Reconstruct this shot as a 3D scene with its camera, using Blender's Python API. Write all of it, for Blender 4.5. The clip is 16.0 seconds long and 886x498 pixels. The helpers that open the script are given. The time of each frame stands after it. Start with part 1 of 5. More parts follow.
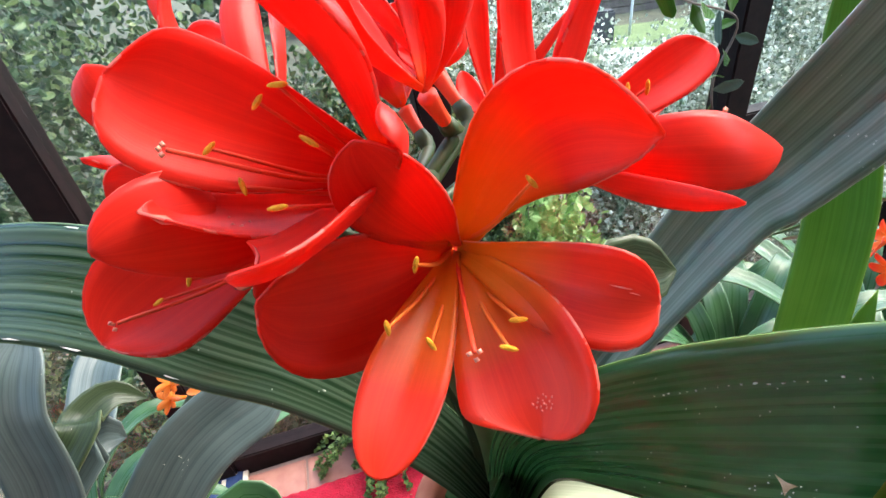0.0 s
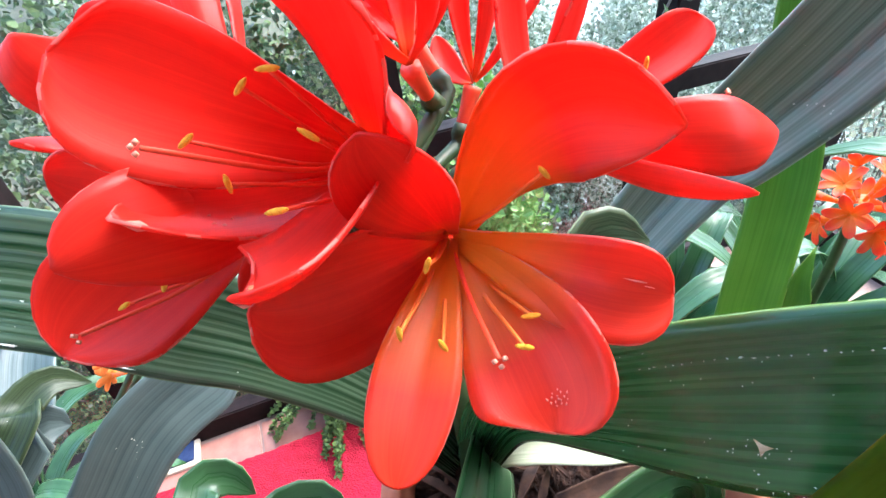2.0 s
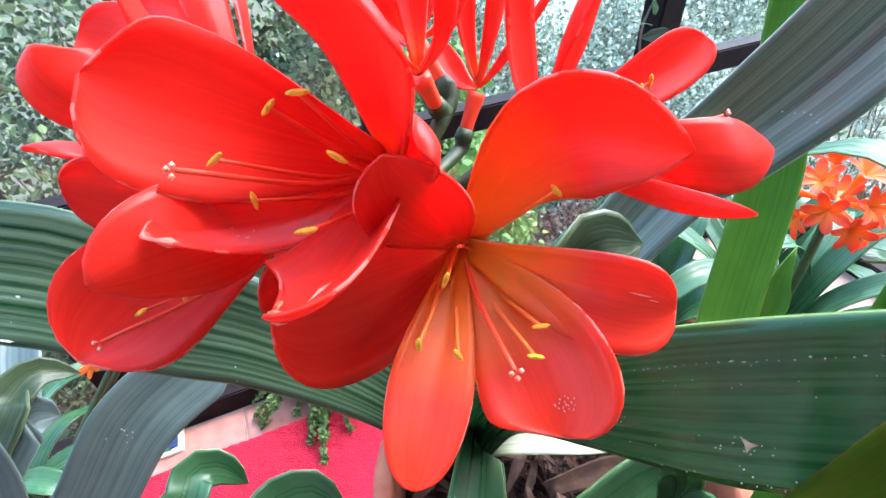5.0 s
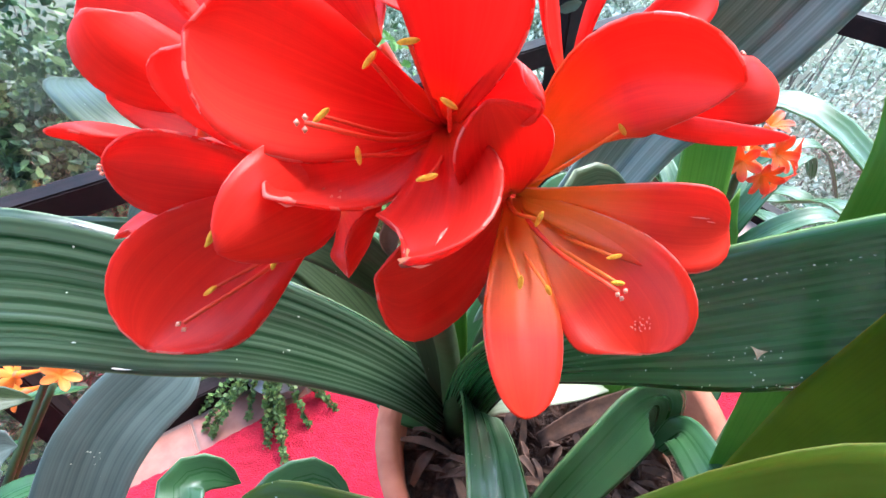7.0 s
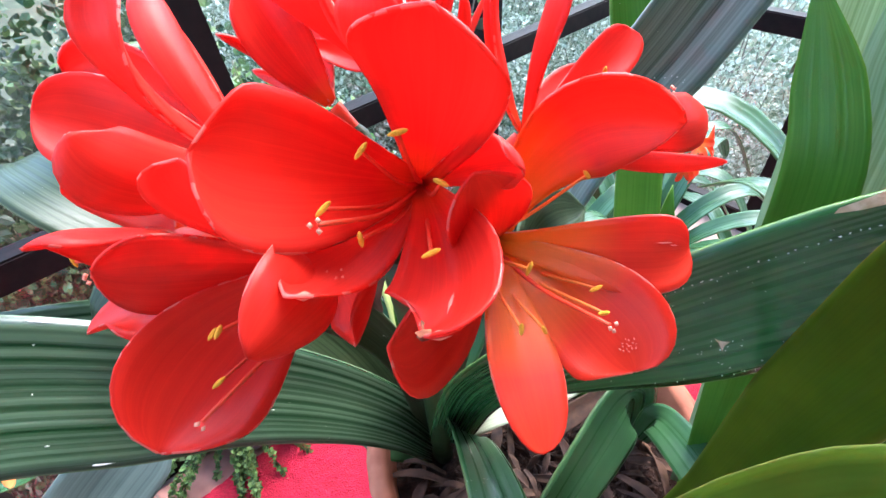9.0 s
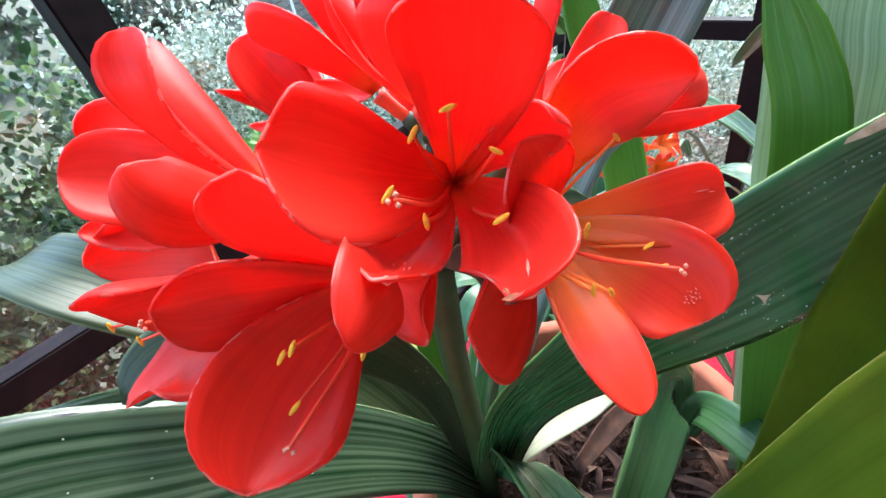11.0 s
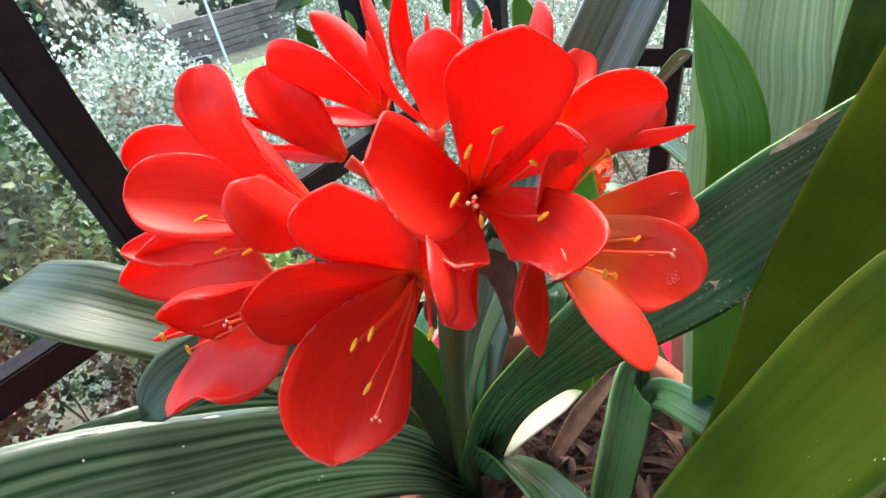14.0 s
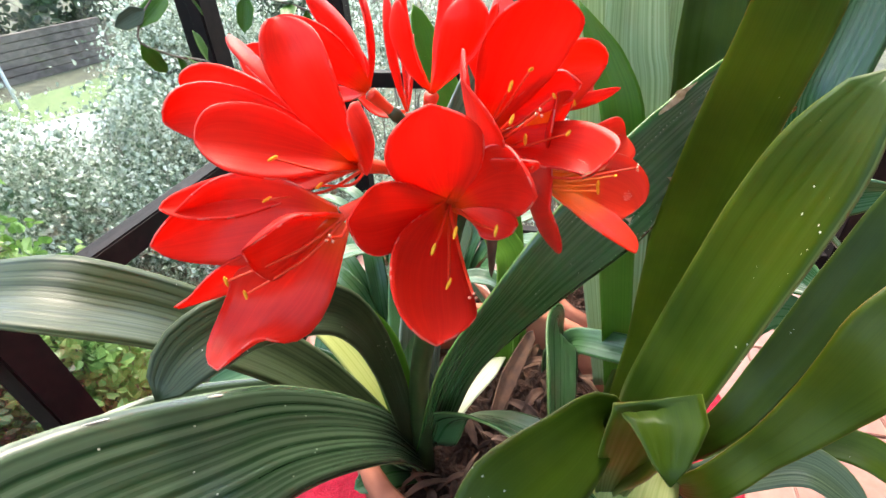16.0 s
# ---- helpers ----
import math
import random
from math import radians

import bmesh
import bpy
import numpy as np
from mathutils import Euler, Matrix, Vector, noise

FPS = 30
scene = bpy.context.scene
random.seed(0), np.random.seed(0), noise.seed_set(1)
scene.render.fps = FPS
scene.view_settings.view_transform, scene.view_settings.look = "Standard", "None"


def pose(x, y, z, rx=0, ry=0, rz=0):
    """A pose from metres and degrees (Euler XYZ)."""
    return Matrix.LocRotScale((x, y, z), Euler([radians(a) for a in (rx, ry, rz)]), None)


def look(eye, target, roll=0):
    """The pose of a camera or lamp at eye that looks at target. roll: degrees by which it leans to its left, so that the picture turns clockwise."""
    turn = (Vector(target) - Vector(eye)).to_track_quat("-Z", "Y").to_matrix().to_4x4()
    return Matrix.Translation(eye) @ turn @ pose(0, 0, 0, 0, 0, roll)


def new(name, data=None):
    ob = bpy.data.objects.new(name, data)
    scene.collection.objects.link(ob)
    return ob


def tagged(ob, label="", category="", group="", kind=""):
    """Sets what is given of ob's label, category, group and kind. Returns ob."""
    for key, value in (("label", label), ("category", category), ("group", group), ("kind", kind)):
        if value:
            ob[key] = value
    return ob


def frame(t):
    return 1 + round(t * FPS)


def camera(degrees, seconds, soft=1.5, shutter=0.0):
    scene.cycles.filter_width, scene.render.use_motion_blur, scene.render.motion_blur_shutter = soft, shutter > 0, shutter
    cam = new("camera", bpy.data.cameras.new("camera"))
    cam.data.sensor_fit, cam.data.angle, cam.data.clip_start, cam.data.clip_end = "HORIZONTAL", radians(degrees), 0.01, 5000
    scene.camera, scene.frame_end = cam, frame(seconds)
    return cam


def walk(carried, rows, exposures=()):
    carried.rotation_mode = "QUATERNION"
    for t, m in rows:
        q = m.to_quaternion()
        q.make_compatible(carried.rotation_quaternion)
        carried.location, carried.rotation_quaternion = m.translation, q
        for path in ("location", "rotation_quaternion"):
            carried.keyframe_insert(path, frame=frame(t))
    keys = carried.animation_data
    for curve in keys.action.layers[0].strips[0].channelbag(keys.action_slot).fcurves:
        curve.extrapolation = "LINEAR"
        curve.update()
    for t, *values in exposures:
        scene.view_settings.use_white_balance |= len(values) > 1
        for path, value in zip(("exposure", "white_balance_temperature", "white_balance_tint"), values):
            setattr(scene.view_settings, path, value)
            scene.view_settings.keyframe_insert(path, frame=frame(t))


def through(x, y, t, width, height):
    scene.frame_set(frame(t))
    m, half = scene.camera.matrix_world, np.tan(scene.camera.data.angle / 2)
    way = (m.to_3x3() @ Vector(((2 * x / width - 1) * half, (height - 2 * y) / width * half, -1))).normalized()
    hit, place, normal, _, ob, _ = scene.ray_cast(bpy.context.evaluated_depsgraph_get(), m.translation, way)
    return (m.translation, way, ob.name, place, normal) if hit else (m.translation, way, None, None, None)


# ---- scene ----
S, FLOOR = 1.35, 0.30


def P(x, y, z):
    """A place of the plan in metres over the floor."""
    return Vector((x * S, y * S, (z - FLOOR) * S))


cam = camera(83.8, 16.0)
PATH = [
    (0, (0.00299, 0.00253, 1.24901), (-0.1085, 1.2204, 0.4129), -7.91),
    (0.5, (-0.00012, 0.00607, 1.24869), (-0.0988, 1.1791, 0.3492), -8.65),
    (1, (0.00276, 0.00992, 1.24910), (-0.0342, 1.1644, 0.3214), -7.95),
    (1.5, (-0.00011, 0.00780, 1.25018), (-0.0012, 1.1480, 0.3043), -7.01),
    (2, (-0.00646, 0.01051, 1.25212), (0.0350, 1.1415, 0.2961), -5.12),
    (2.5, (-0.00657, 0.01127, 1.25008), (0.0529, 1.1309, 0.2817), -4.10),
    (3, (-0.00641, 0.01205, 1.25128), (0.0529, 1.1271, 0.2776), -4.46),
    (3.5, (-0.00806, 0.01147, 1.25328), (0.0495, 1.1255, 0.2784), -4.57),
    (3.7, (-0.00800, 0.01160, 1.25285), (0.0505, 1.1254, 0.2778), -4.63),
    (5.8, (-0.02114, 0.01060, 1.26003), (0.1125, 1.0807, 0.2442), -0.22),
    (6, (-0.02496, 0.00920, 1.25915), (0.1304, 1.0685, 0.2352), 0.46),
    (6.5, (-0.03203, 0.00956, 1.25609), (0.1973, 1.0524, 0.2291), 0.46),
    (7, (-0.03776, 0.00980, 1.25635), (0.2476, 1.0361, 0.2267), -1.23),
    (7.5, (-0.04164, 0.01072, 1.25642), (0.3092, 1.0176, 0.2279), -3.15),
    (8, (-0.04338, 0.00844, 1.26080), (0.3226, 1.0095, 0.2319), -4.12),
    (8.5, (-0.04168, 0.01070, 1.26565), (0.3236, 1.0173, 0.2419), -5.19),
    (9, (-0.04477, 0.01428, 1.26599), (0.3993, 1.0102, 0.2631), -3.66),
    (9.2, (-0.04796, 0.01467, 1.27154), (0.4365, 1.0463, 0.3250), -4.31),
    (11.3, (-0.06055, 0.01505, 1.25729), (0.4914, 1.0647, 0.3694), -12.94),
    (11.5, (-0.06068, 0.01416, 1.25738), (0.4930, 1.0643, 0.3712), -13.50),
    (12, (-0.06393, 0.01342, 1.25709), (0.4795, 1.0624, 0.3632), -14.87),
    (12.5, (-0.07252, 0.01366, 1.25686), (0.5218, 1.0351, 0.3633), -14.99),
    (13, (-0.07741, 0.01509, 1.26135), (0.5659, 1.0112, 0.3732), -13.54),
    (13.5, (-0.08118, 0.01423, 1.26427), (0.6056, 0.9928, 0.3894), -12.18),
    (14, (-0.08547, 0.01430, 1.26774), (0.6361, 0.9740, 0.4000), -9.14),
    (14.5, (-0.10816, 0.01348, 1.27279), (0.7409, 0.8809, 0.4234), -5.78),
    (15, (-0.12487, 0.01813, 1.26860), (0.7991, 0.8229, 0.4359), -4.15),
    (15.5, (-0.13487, 0.02582, 1.26520), (0.8396, 0.7636, 0.4280), -2.96),
    (16, (-0.13988, 0.02874, 1.26380), (0.8925, 0.6821, 0.4258), -3.38),
]
walk(cam, [(t, look(P(*eye), P(*target), roll)) for t, eye, target, roll in PATH],
     [(0, 2.95, 6450, 10), (1.5, 3.26, 6050, 10), (2.5, 3.41, 5720, 10), (6, 3.4, 5600, 10), (9, 3.32, 5650, 10), (11.5, 3.15, 6050, 10), (13.5, 3.05, 6350, 10), (16, 3.12, 6950, 10)])

# ---- light ----
world = bpy.data.worlds.new("sky")
scene.world = world
world.use_nodes = True
wt = world.node_tree
sky = wt.nodes.new("ShaderNodeTexSky")
sky.sky_type, sky.sun_disc = "NISHITA", False
sky.sun_elevation, sky.sun_rotation = radians(55), radians(60)
sky.air_density, sky.dust_density = 1.0, 3.0
wt.links.new(sky.outputs[0], wt.nodes["Background"].inputs[0])
wt.nodes["Background"].inputs[1].default_value = 0.15
sun_data = bpy.data.lights.new("sun", "SUN")
sun_data.energy, sun_data.angle, sun_data.color = 0.5, radians(40), (1, 0.96, 0.9)
sun = new("sun", sun_data)
sun.matrix_world = look((6, 6, 10), (0, 0, 0))
scene.view_settings.exposure = 2.6


# ---- materials ----
def mat(name, base, rough=0.5, metal=0.0):
    m = bpy.data.materials.new(name)
    m.use_nodes = True
    b = m.node_tree.nodes["Principled BSDF"]
    b.inputs["Base Color"].default_value = (*base, 1)
    b.inputs["Roughness"].default_value, b.inputs["Metallic"].default_value = rough, metal
    return m


def ramp(nt, fac, stops):
    r = nt.nodes.new("ShaderNodeValToRGB")
    while len(r.color_ramp.elements) < len(stops):
        r.color_ramp.elements.new(0.5)
    for e, (p, c) in zip(r.color_ramp.elements, stops):
        e.position, e.color = p, (*c, 1)
    nt.links.new(fac, r.inputs[0])
    return r.outputs[0]


def math_node(nt, op, a, b=None):
    n = nt.nodes.new("ShaderNodeMath")
    n.operation = op
    for i, v in enumerate((a, b)):
        if v is None:
            continue
        if isinstance(v, (int, float)):
            n.inputs[i].default_value = v
        else:
            nt.links.new(v, n.inputs[i])
    return n.outputs[0]


def tex(nt, kind, vec, **values):
    n = nt.nodes.new(kind)
    if vec is not None:
        nt.links.new(vec, n.inputs["Vector"])
    for k, v in values.items():
        n.inputs[k].default_value = v
    return n


def mapped(nt, vec, scale):
    n = nt.nodes.new("ShaderNodeMapping")
    n.inputs["Scale"].default_value = scale
    nt.links.new(vec, n.inputs["Vector"])
    return n.outputs[0]


def mix(nt, fac, a, b, blend="MIX"):
    n = nt.nodes.new("ShaderNodeMix")
    n.data_type, n.blend_type = "RGBA", blend
    for sock, v in ((n.inputs[0], fac), (n.inputs[6], a), (n.inputs[7], b)):
        if isinstance(v, tuple):
            sock.default_value = (*v, 1)
        elif isinstance(v, (int, float)):
            sock.default_value = v
        else:
            nt.links.new(v, sock)
    return n.outputs[2]


def bump(nt, height, strength, distance, bsdf):
    n = nt.nodes.new("ShaderNodeBump")
    n.inputs["Strength"].default_value, n.inputs["Distance"].default_value = strength, distance
    nt.links.new(height, n.inputs["Height"])
    nt.links.new(n.outputs[0], bsdf.inputs["Normal"])


def see_through(m, colour, amount):
    """Thin tissue: part of the light goes through it."""
    nt = m.node_tree
    b, out = nt.nodes["Principled BSDF"], nt.nodes["Material Output"]
    tr = nt.nodes.new("ShaderNodeBsdfTranslucent")
    if isinstance(colour, tuple):
        tr.inputs[0].default_value = (*colour, 1)
    else:
        nt.links.new(colour, tr.inputs[0])
    ms = nt.nodes.new("ShaderNodeMixShader")
    ms.inputs[0].default_value = amount
    nt.links.new(b.outputs[0], ms.inputs[1])
    nt.links.new(tr.outputs[0], ms.inputs[2])
    nt.links.new(ms.outputs[0], out.inputs[0])


def tepal_material(name, reach, glow, deep, lit):
    m = mat(name, (0.75, 0.03, 0.012), 0.38)
    nt = m.node_tree
    b = nt.nodes["Principled BSDF"]
    uv = nt.nodes.new("ShaderNodeUVMap").outputs[0]
    sep = nt.nodes.new("ShaderNodeSeparateXYZ")
    nt.links.new(uv, sep.inputs[0])
    veins = tex(nt, "ShaderNodeTexNoise", mapped(nt, uv, (0.9, 18, 1)), Scale=1.0, Detail=1.0).outputs[0]
    fine = tex(nt, "ShaderNodeTexNoise", mapped(nt, uv, (1.6, 80, 1)), Scale=1.0, Detail=1.0).outputs[0]
    veins = math_node(nt, "ADD", math_node(nt, "MULTIPLY", veins, 0.62), math_node(nt, "MULTIPLY", fine, 0.38))
    blotch = tex(nt, "ShaderNodeTexNoise", nt.nodes.new("ShaderNodeTexCoord").outputs["Object"], Scale=45.0, Detail=2.0).outputs[0]
    body = ramp(nt, veins, [(0.24, deep), (0.74, lit)])
    body = mix(nt, math_node(nt, "MULTIPLY", blotch, 0.30), body, (0.90, 0.045, 0.040))
    throat = ramp(nt, sep.outputs[0], [(0.0, (glow, glow, glow)), (reach * 0.4, (glow * 0.7,) * 3), (reach, (0, 0, 0))])
    col = mix(nt, throat, body, (0.94, 0.33, 0.014))
    rim = math_node(nt, "ABSOLUTE", math_node(nt, "SUBTRACT", sep.outputs[1], 0.5))
    rim = math_node(nt, "MAXIMUM", rim, math_node(nt, "SUBTRACT", math_node(nt, "MULTIPLY", sep.outputs[0], 0.5), 0.0))
    worn = tex(nt, "ShaderNodeTexNoise", nt.nodes.new("ShaderNodeTexCoord").outputs["Object"], Scale=110.0, Detail=5.0).outputs[0]
    rim = math_node(nt, "GREATER_THAN", math_node(nt, "ADD", rim, math_node(nt, "MULTIPLY", math_node(nt, "SUBTRACT", worn, 0.58), 0.06)), 0.4965)
    col = mix(nt, math_node(nt, "MULTIPLY", rim, 0.45), col, (0.85, 0.42, 0.34))
    flaw = tex(nt, "ShaderNodeTexNoise", nt.nodes.new("ShaderNodeTexCoord").outputs["Object"], Scale=70.0, Detail=6.0, Roughness=0.8).outputs[0]
    col = mix(nt, ramp(nt, flaw, [(0.70, (0, 0, 0)), (0.78, (0.6, 0.6, 0.6))]), col, (0.9, 0.45, 0.36))
    nt.links.new(col, b.inputs["Base Color"])
    b.inputs["Specular IOR Level"].default_value = 0.36
    b.inputs["Sheen Weight"].default_value, b.inputs["Sheen Roughness"].default_value = 0.03, 0.35
    b.inputs["Sheen Tint"].default_value = (1.0, 0.55, 0.6, 1)
    bump(nt, veins, 0.16, 0.0006, b)
    see_through(m, col, 0.45)
    return m


def leaf_material(name, dark, light, edge, rough=0.34, through=0.1, stripe=0.6, shine=0.32, clouds=0.2, bands=22):
    m = mat(name, dark, rough)
    nt = m.node_tree
    b = nt.nodes["Principled BSDF"]
    uv = nt.nodes.new("ShaderNodeUVMap").outputs[0]
    ob = nt.nodes.new("ShaderNodeTexCoord").outputs["Object"]
    sep = nt.nodes.new("ShaderNodeSeparateXYZ")
    nt.links.new(uv, sep.inputs[0])
    ribs = tex(nt, "ShaderNodeTexNoise", mapped(nt, uv, (0.08, 48, 1)), Scale=1.0, Detail=0.0).outputs[0]
    broad = tex(nt, "ShaderNodeTexNoise", mapped(nt, uv, (0.12, bands, 1)), Scale=1.0, Detail=0.0).outputs[0]
    cloud = tex(nt, "ShaderNodeTexNoise", ob, Scale=26.0, Detail=3.0).outputs[0]
    both = math_node(nt, "ADD", math_node(nt, "MULTIPLY", ribs, 1 - stripe), math_node(nt, "MULTIPLY", broad, stripe))
    both = math_node(nt, "ADD", math_node(nt, "MULTIPLY", both, 1 - clouds), math_node(nt, "MULTIPLY", cloud, clouds))
    col = ramp(nt, both, [(0.33, dark), (0.67, light)])
    away = math_node(nt, "ABSOLUTE", math_node(nt, "SUBTRACT", sep.outputs[1], 0.5))
    col = mix(nt, ramp(nt, away, [(0.486, (0, 0, 0)), (0.5, (1, 1, 1))]), col, edge)
    specks = tex(nt, "ShaderNodeTexVoronoi", ob, Scale=240.0)
    size = tex(nt, "ShaderNodeTexNoise", ob, Scale=30.0, Detail=3.0).outputs[0]
    spot = math_node(nt, "LESS_THAN", specks.outputs[0], math_node(nt, "MULTIPLY", math_node(nt, "SUBTRACT", size, 0.56), 0.9))
    col = mix(nt, spot, col, (0.55, 0.55, 0.46))
    nt.links.new(col, b.inputs["Base Color"])
    rough_mix = ramp(nt, broad, [(0.35, (rough - 0.06,) * 3), (0.65, (rough + 0.1,) * 3)])
    nt.links.new(rough_mix, b.inputs["Roughness"])
    b.inputs["Specular IOR Level"].default_value = shine
    relief = math_node(nt, "ADD", math_node(nt, "MULTIPLY", ribs, 0.3), broad)
    bump(nt, relief, (0.08 + 0.25 * stripe) * (1 - clouds), 0.0014, b)
    see_through(m, light, through)
    return m


def speckled(name, a, b_, scale, rough=0.7, strength=0.4, distance=0.003, detail=6.0):
    m = mat(name, a, rough)
    nt = m.node_tree
    b = nt.nodes["Principled BSDF"]
    ob = nt.nodes.new("ShaderNodeTexCoord").outputs["Object"]
    n = tex(nt, "ShaderNodeTexNoise", ob, Scale=scale, Detail=detail).outputs[0]
    n2 = tex(nt, "ShaderNodeTexNoise", ob, Scale=scale * 0.15, Detail=2.0).outputs[0]
    both = math_node(nt, "ADD", math_node(nt, "MULTIPLY", n, 0.6), math_node(nt, "MULTIPLY", n2, 0.4))
    nt.links.new(ramp(nt, both, [(0.35, a), (0.65, b_)]), b.inputs["Base Color"])
    bump(nt, n, strength, distance, b)
    return m


def foliage_material(name, dark, light, rim=None):
    m = mat(name, dark, 0.45)
    nt = m.node_tree
    b = nt.nodes["Principled BSDF"]
    rnd = nt.nodes.new("ShaderNodeNewGeometry").outputs["Random Per Island"]
    col = ramp(nt, rnd, [(0.0, dark), (0.6, light), (1.0, rim or light)])
    nt.links.new(col, b.inputs["Base Color"])
    see_through(m, col, 0.25)
    return m


TEPAL = tepal_material("tepal", 0.16, 0.3, (0.74, 0.018, 0.008), (0.93, 0.044, 0.019))
THROATED = tepal_material("tepal_with_yellow_throat", 0.46, 0.9, (0.74, 0.026, 0.008), (0.92, 0.060, 0.018))
STRAP = leaf_material("strap_leaf", (0.012, 0.060, 0.014), (0.046, 0.140, 0.040), (0.13, 0.23, 0.06), 0.25, 0.10, 0.6, 0.6, 0.25, 20)
# The grey-green light bands partly paint glossy sheen along the ribs into the colour.
STRIPED = leaf_material("striped_leaf", (0.004, 0.022, 0.006), (0.066, 0.108, 0.060), (0.14, 0.2, 0.1), 0.24, 0.08, 0.8, 0.5, 0.12, 20)
OLIVE = leaf_material("olive_leaf", (0.010, 0.022, 0.007), (0.050, 0.070, 0.030), (0.12, 0.15, 0.07), 0.34, 0.1, 0.55, 0.32, 0.25, 18)
# Pale grey tone paints the bright sheen of light into the leaf's colour.
PAINTED_SHEEN = leaf_material("leaf_painted_sheen", (0.040, 0.066, 0.042), (0.30, 0.35, 0.28), (0.3, 0.35, 0.28), 0.30, 0.1, 0.65, 0.5, 0.2, 9)
FRESH = leaf_material("fresh_leaf", (0.036, 0.068, 0.003), (0.095, 0.140, 0.006), (0.22, 0.16, 0.02), 0.34, 0.3, 0.35, 0.25, 0.75)
BROAD = leaf_material("broad_leaf", (0.025, 0.050, 0.003), (0.056, 0.096, 0.006), (0.14, 0.17, 0.04), 0.36, 0.2, 0.5, 0.2, 0.75, 12)
SMOOTH = leaf_material("smooth_leaf", (0.020, 0.074, 0.022), (0.056, 0.140, 0.050), (0.13, 0.21, 0.07), 0.30, 0.12, 0.4, 0.5, 0.7, 12)
GREY_LEAF = leaf_material("grey_leaf", (0.028, 0.052, 0.024), (0.095, 0.135, 0.070), (0.2, 0.25, 0.13), 0.34)
BLUE_LEAF = leaf_material("dull_leaf", (0.040, 0.062, 0.058), (0.105, 0.140, 0.134), (0.14, 0.18, 0.15), 0.34, 0.1, 0.6, 0.45, 0.3, 14)
PALE = leaf_material("pale_leaf", (0.5, 0.55, 0.36), (0.65, 0.68, 0.5), (0.6, 0.6, 0.45), 0.5)
ANTHER = speckled("pollen", (0.8, 0.3, 0.01), (0.95, 0.5, 0.03), 900, 0.9)
FILAMENT = mat("filament", (0.80, 0.055, 0.012), 0.6)
YELLOW_FILAMENT = mat("filament_near_throat", (0.88, 0.19, 0.02), 0.6)
NECK = speckled("flower_neck", (0.72, 0.035, 0.012), (0.82, 0.09, 0.02), 60, 0.45, 0.1)
STIGMA = mat("stigma", (0.72, 0.26, 0.16), 0.5)
STALK = speckled("stalk", (0.016, 0.034, 0.007), (0.035, 0.062, 0.013), 60, 0.5, 0.2)
HUSK = speckled("dry_husk", (0.032, 0.014, 0.009), (0.15, 0.072, 0.042), 90, 0.9)
TERRACOTTA = speckled("terracotta", (0.32, 0.085, 0.042), (0.43, 0.14, 0.075), 60, 0.8)
SOIL = speckled("soil", (0.022, 0.009, 0.005), (0.10, 0.042, 0.024), 160, 0.95, 1.0, 0.012)
TILE = speckled("floor_tile", (0.28, 0.11, 0.08), (0.38, 0.175, 0.13), 30, 0.5, 0.1)
JOINT = speckled("joint", (0.26, 0.17, 0.14), (0.34, 0.23, 0.19), 90, 0.9)
CARPET = speckled("red_pile", (0.38, 0.002, 0.018), (0.64, 0.008, 0.045), 260, 0.95, 1.0, 0.012)
FRAME = speckled("dark_timber", (0.005, 0.003, 0.003), (0.014, 0.007, 0.0065), 40, 0.6, 0.2)
FRAME.node_tree.nodes["Principled BSDF"].inputs["Specular IOR Level"].default_value = 0.12
GROUND = speckled("ground", (0.035, 0.036, 0.022), (0.10, 0.105, 0.06), 3, 0.95)
ROAD = speckled("driveway", (0.24, 0.24, 0.24), (0.34, 0.34, 0.33), 8, 0.9)
# Tan for the unseen wall and ceiling, kept dark to dim leaf reflections.
WALLPAINT = speckled("plaster", (0.30, 0.25, 0.20), (0.38, 0.32, 0.26), 20, 0.8, 0.1)


TWIG = speckled("bark", (0.09, 0.07, 0.055), (0.24, 0.2, 0.17), 30, 0.9)


# ---- builders ----
def obj(name, verts, faces, material, parent=None, label="", uvs=None, smooth=True):
    me = bpy.data.meshes.new(name)
    me.from_pydata([tuple(v) for v in verts], [], faces)
    if uvs is not None:
        layer = me.uv_layers.new(name="UVMap")
        idx = np.zeros(len(me.loops), dtype=np.int32)
        me.loops.foreach_get("vertex_index", idx)
        layer.data.foreach_set("uv", np.asarray(uvs, dtype=np.float32)[idx].ravel())
    me.materials.append(material)
    if smooth:
        me.polygons.foreach_set("use_smooth", [True] * len(me.polygons))
    me.update()
    ob = new(name, me)
    if parent is not None:
        ob.parent = parent
    if label:
        ob["label"] = label
    return ob


def part(name, bm, material, parent=None, label="", smooth=False):
    me = bpy.data.meshes.new(name)
    bm.to_mesh(me)
    bm.free()
    me.materials.append(material)
    if smooth:
        me.polygons.foreach_set("use_smooth", [True] * len(me.polygons))
    ob = new(name, me)
    if parent is not None:
        ob.parent = parent
    if label:
        ob["label"] = label
    return ob


def box_bm(bm, lo, hi, m=None, bevel=0.0):
    r = bmesh.ops.create_cube(bm, size=1.0)
    vs = r["verts"]
    for v in vs:
        v.co = Vector([(lo[i] + hi[i]) / 2 + v.co[i] * (hi[i] - lo[i]) for i in range(3)])
    if bevel:
        es = list({e for v in vs for e in v.link_edges})
        vs = list({v for f in bmesh.ops.bevel(bm, geom=es, offset=bevel, segments=2, affect="EDGES")["faces"] for v in f.verts} | {v for v in vs if v.is_valid})
    if m is not None:
        bmesh.ops.transform(bm, matrix=m, verts=[v for v in vs if v.is_valid])
    return bm


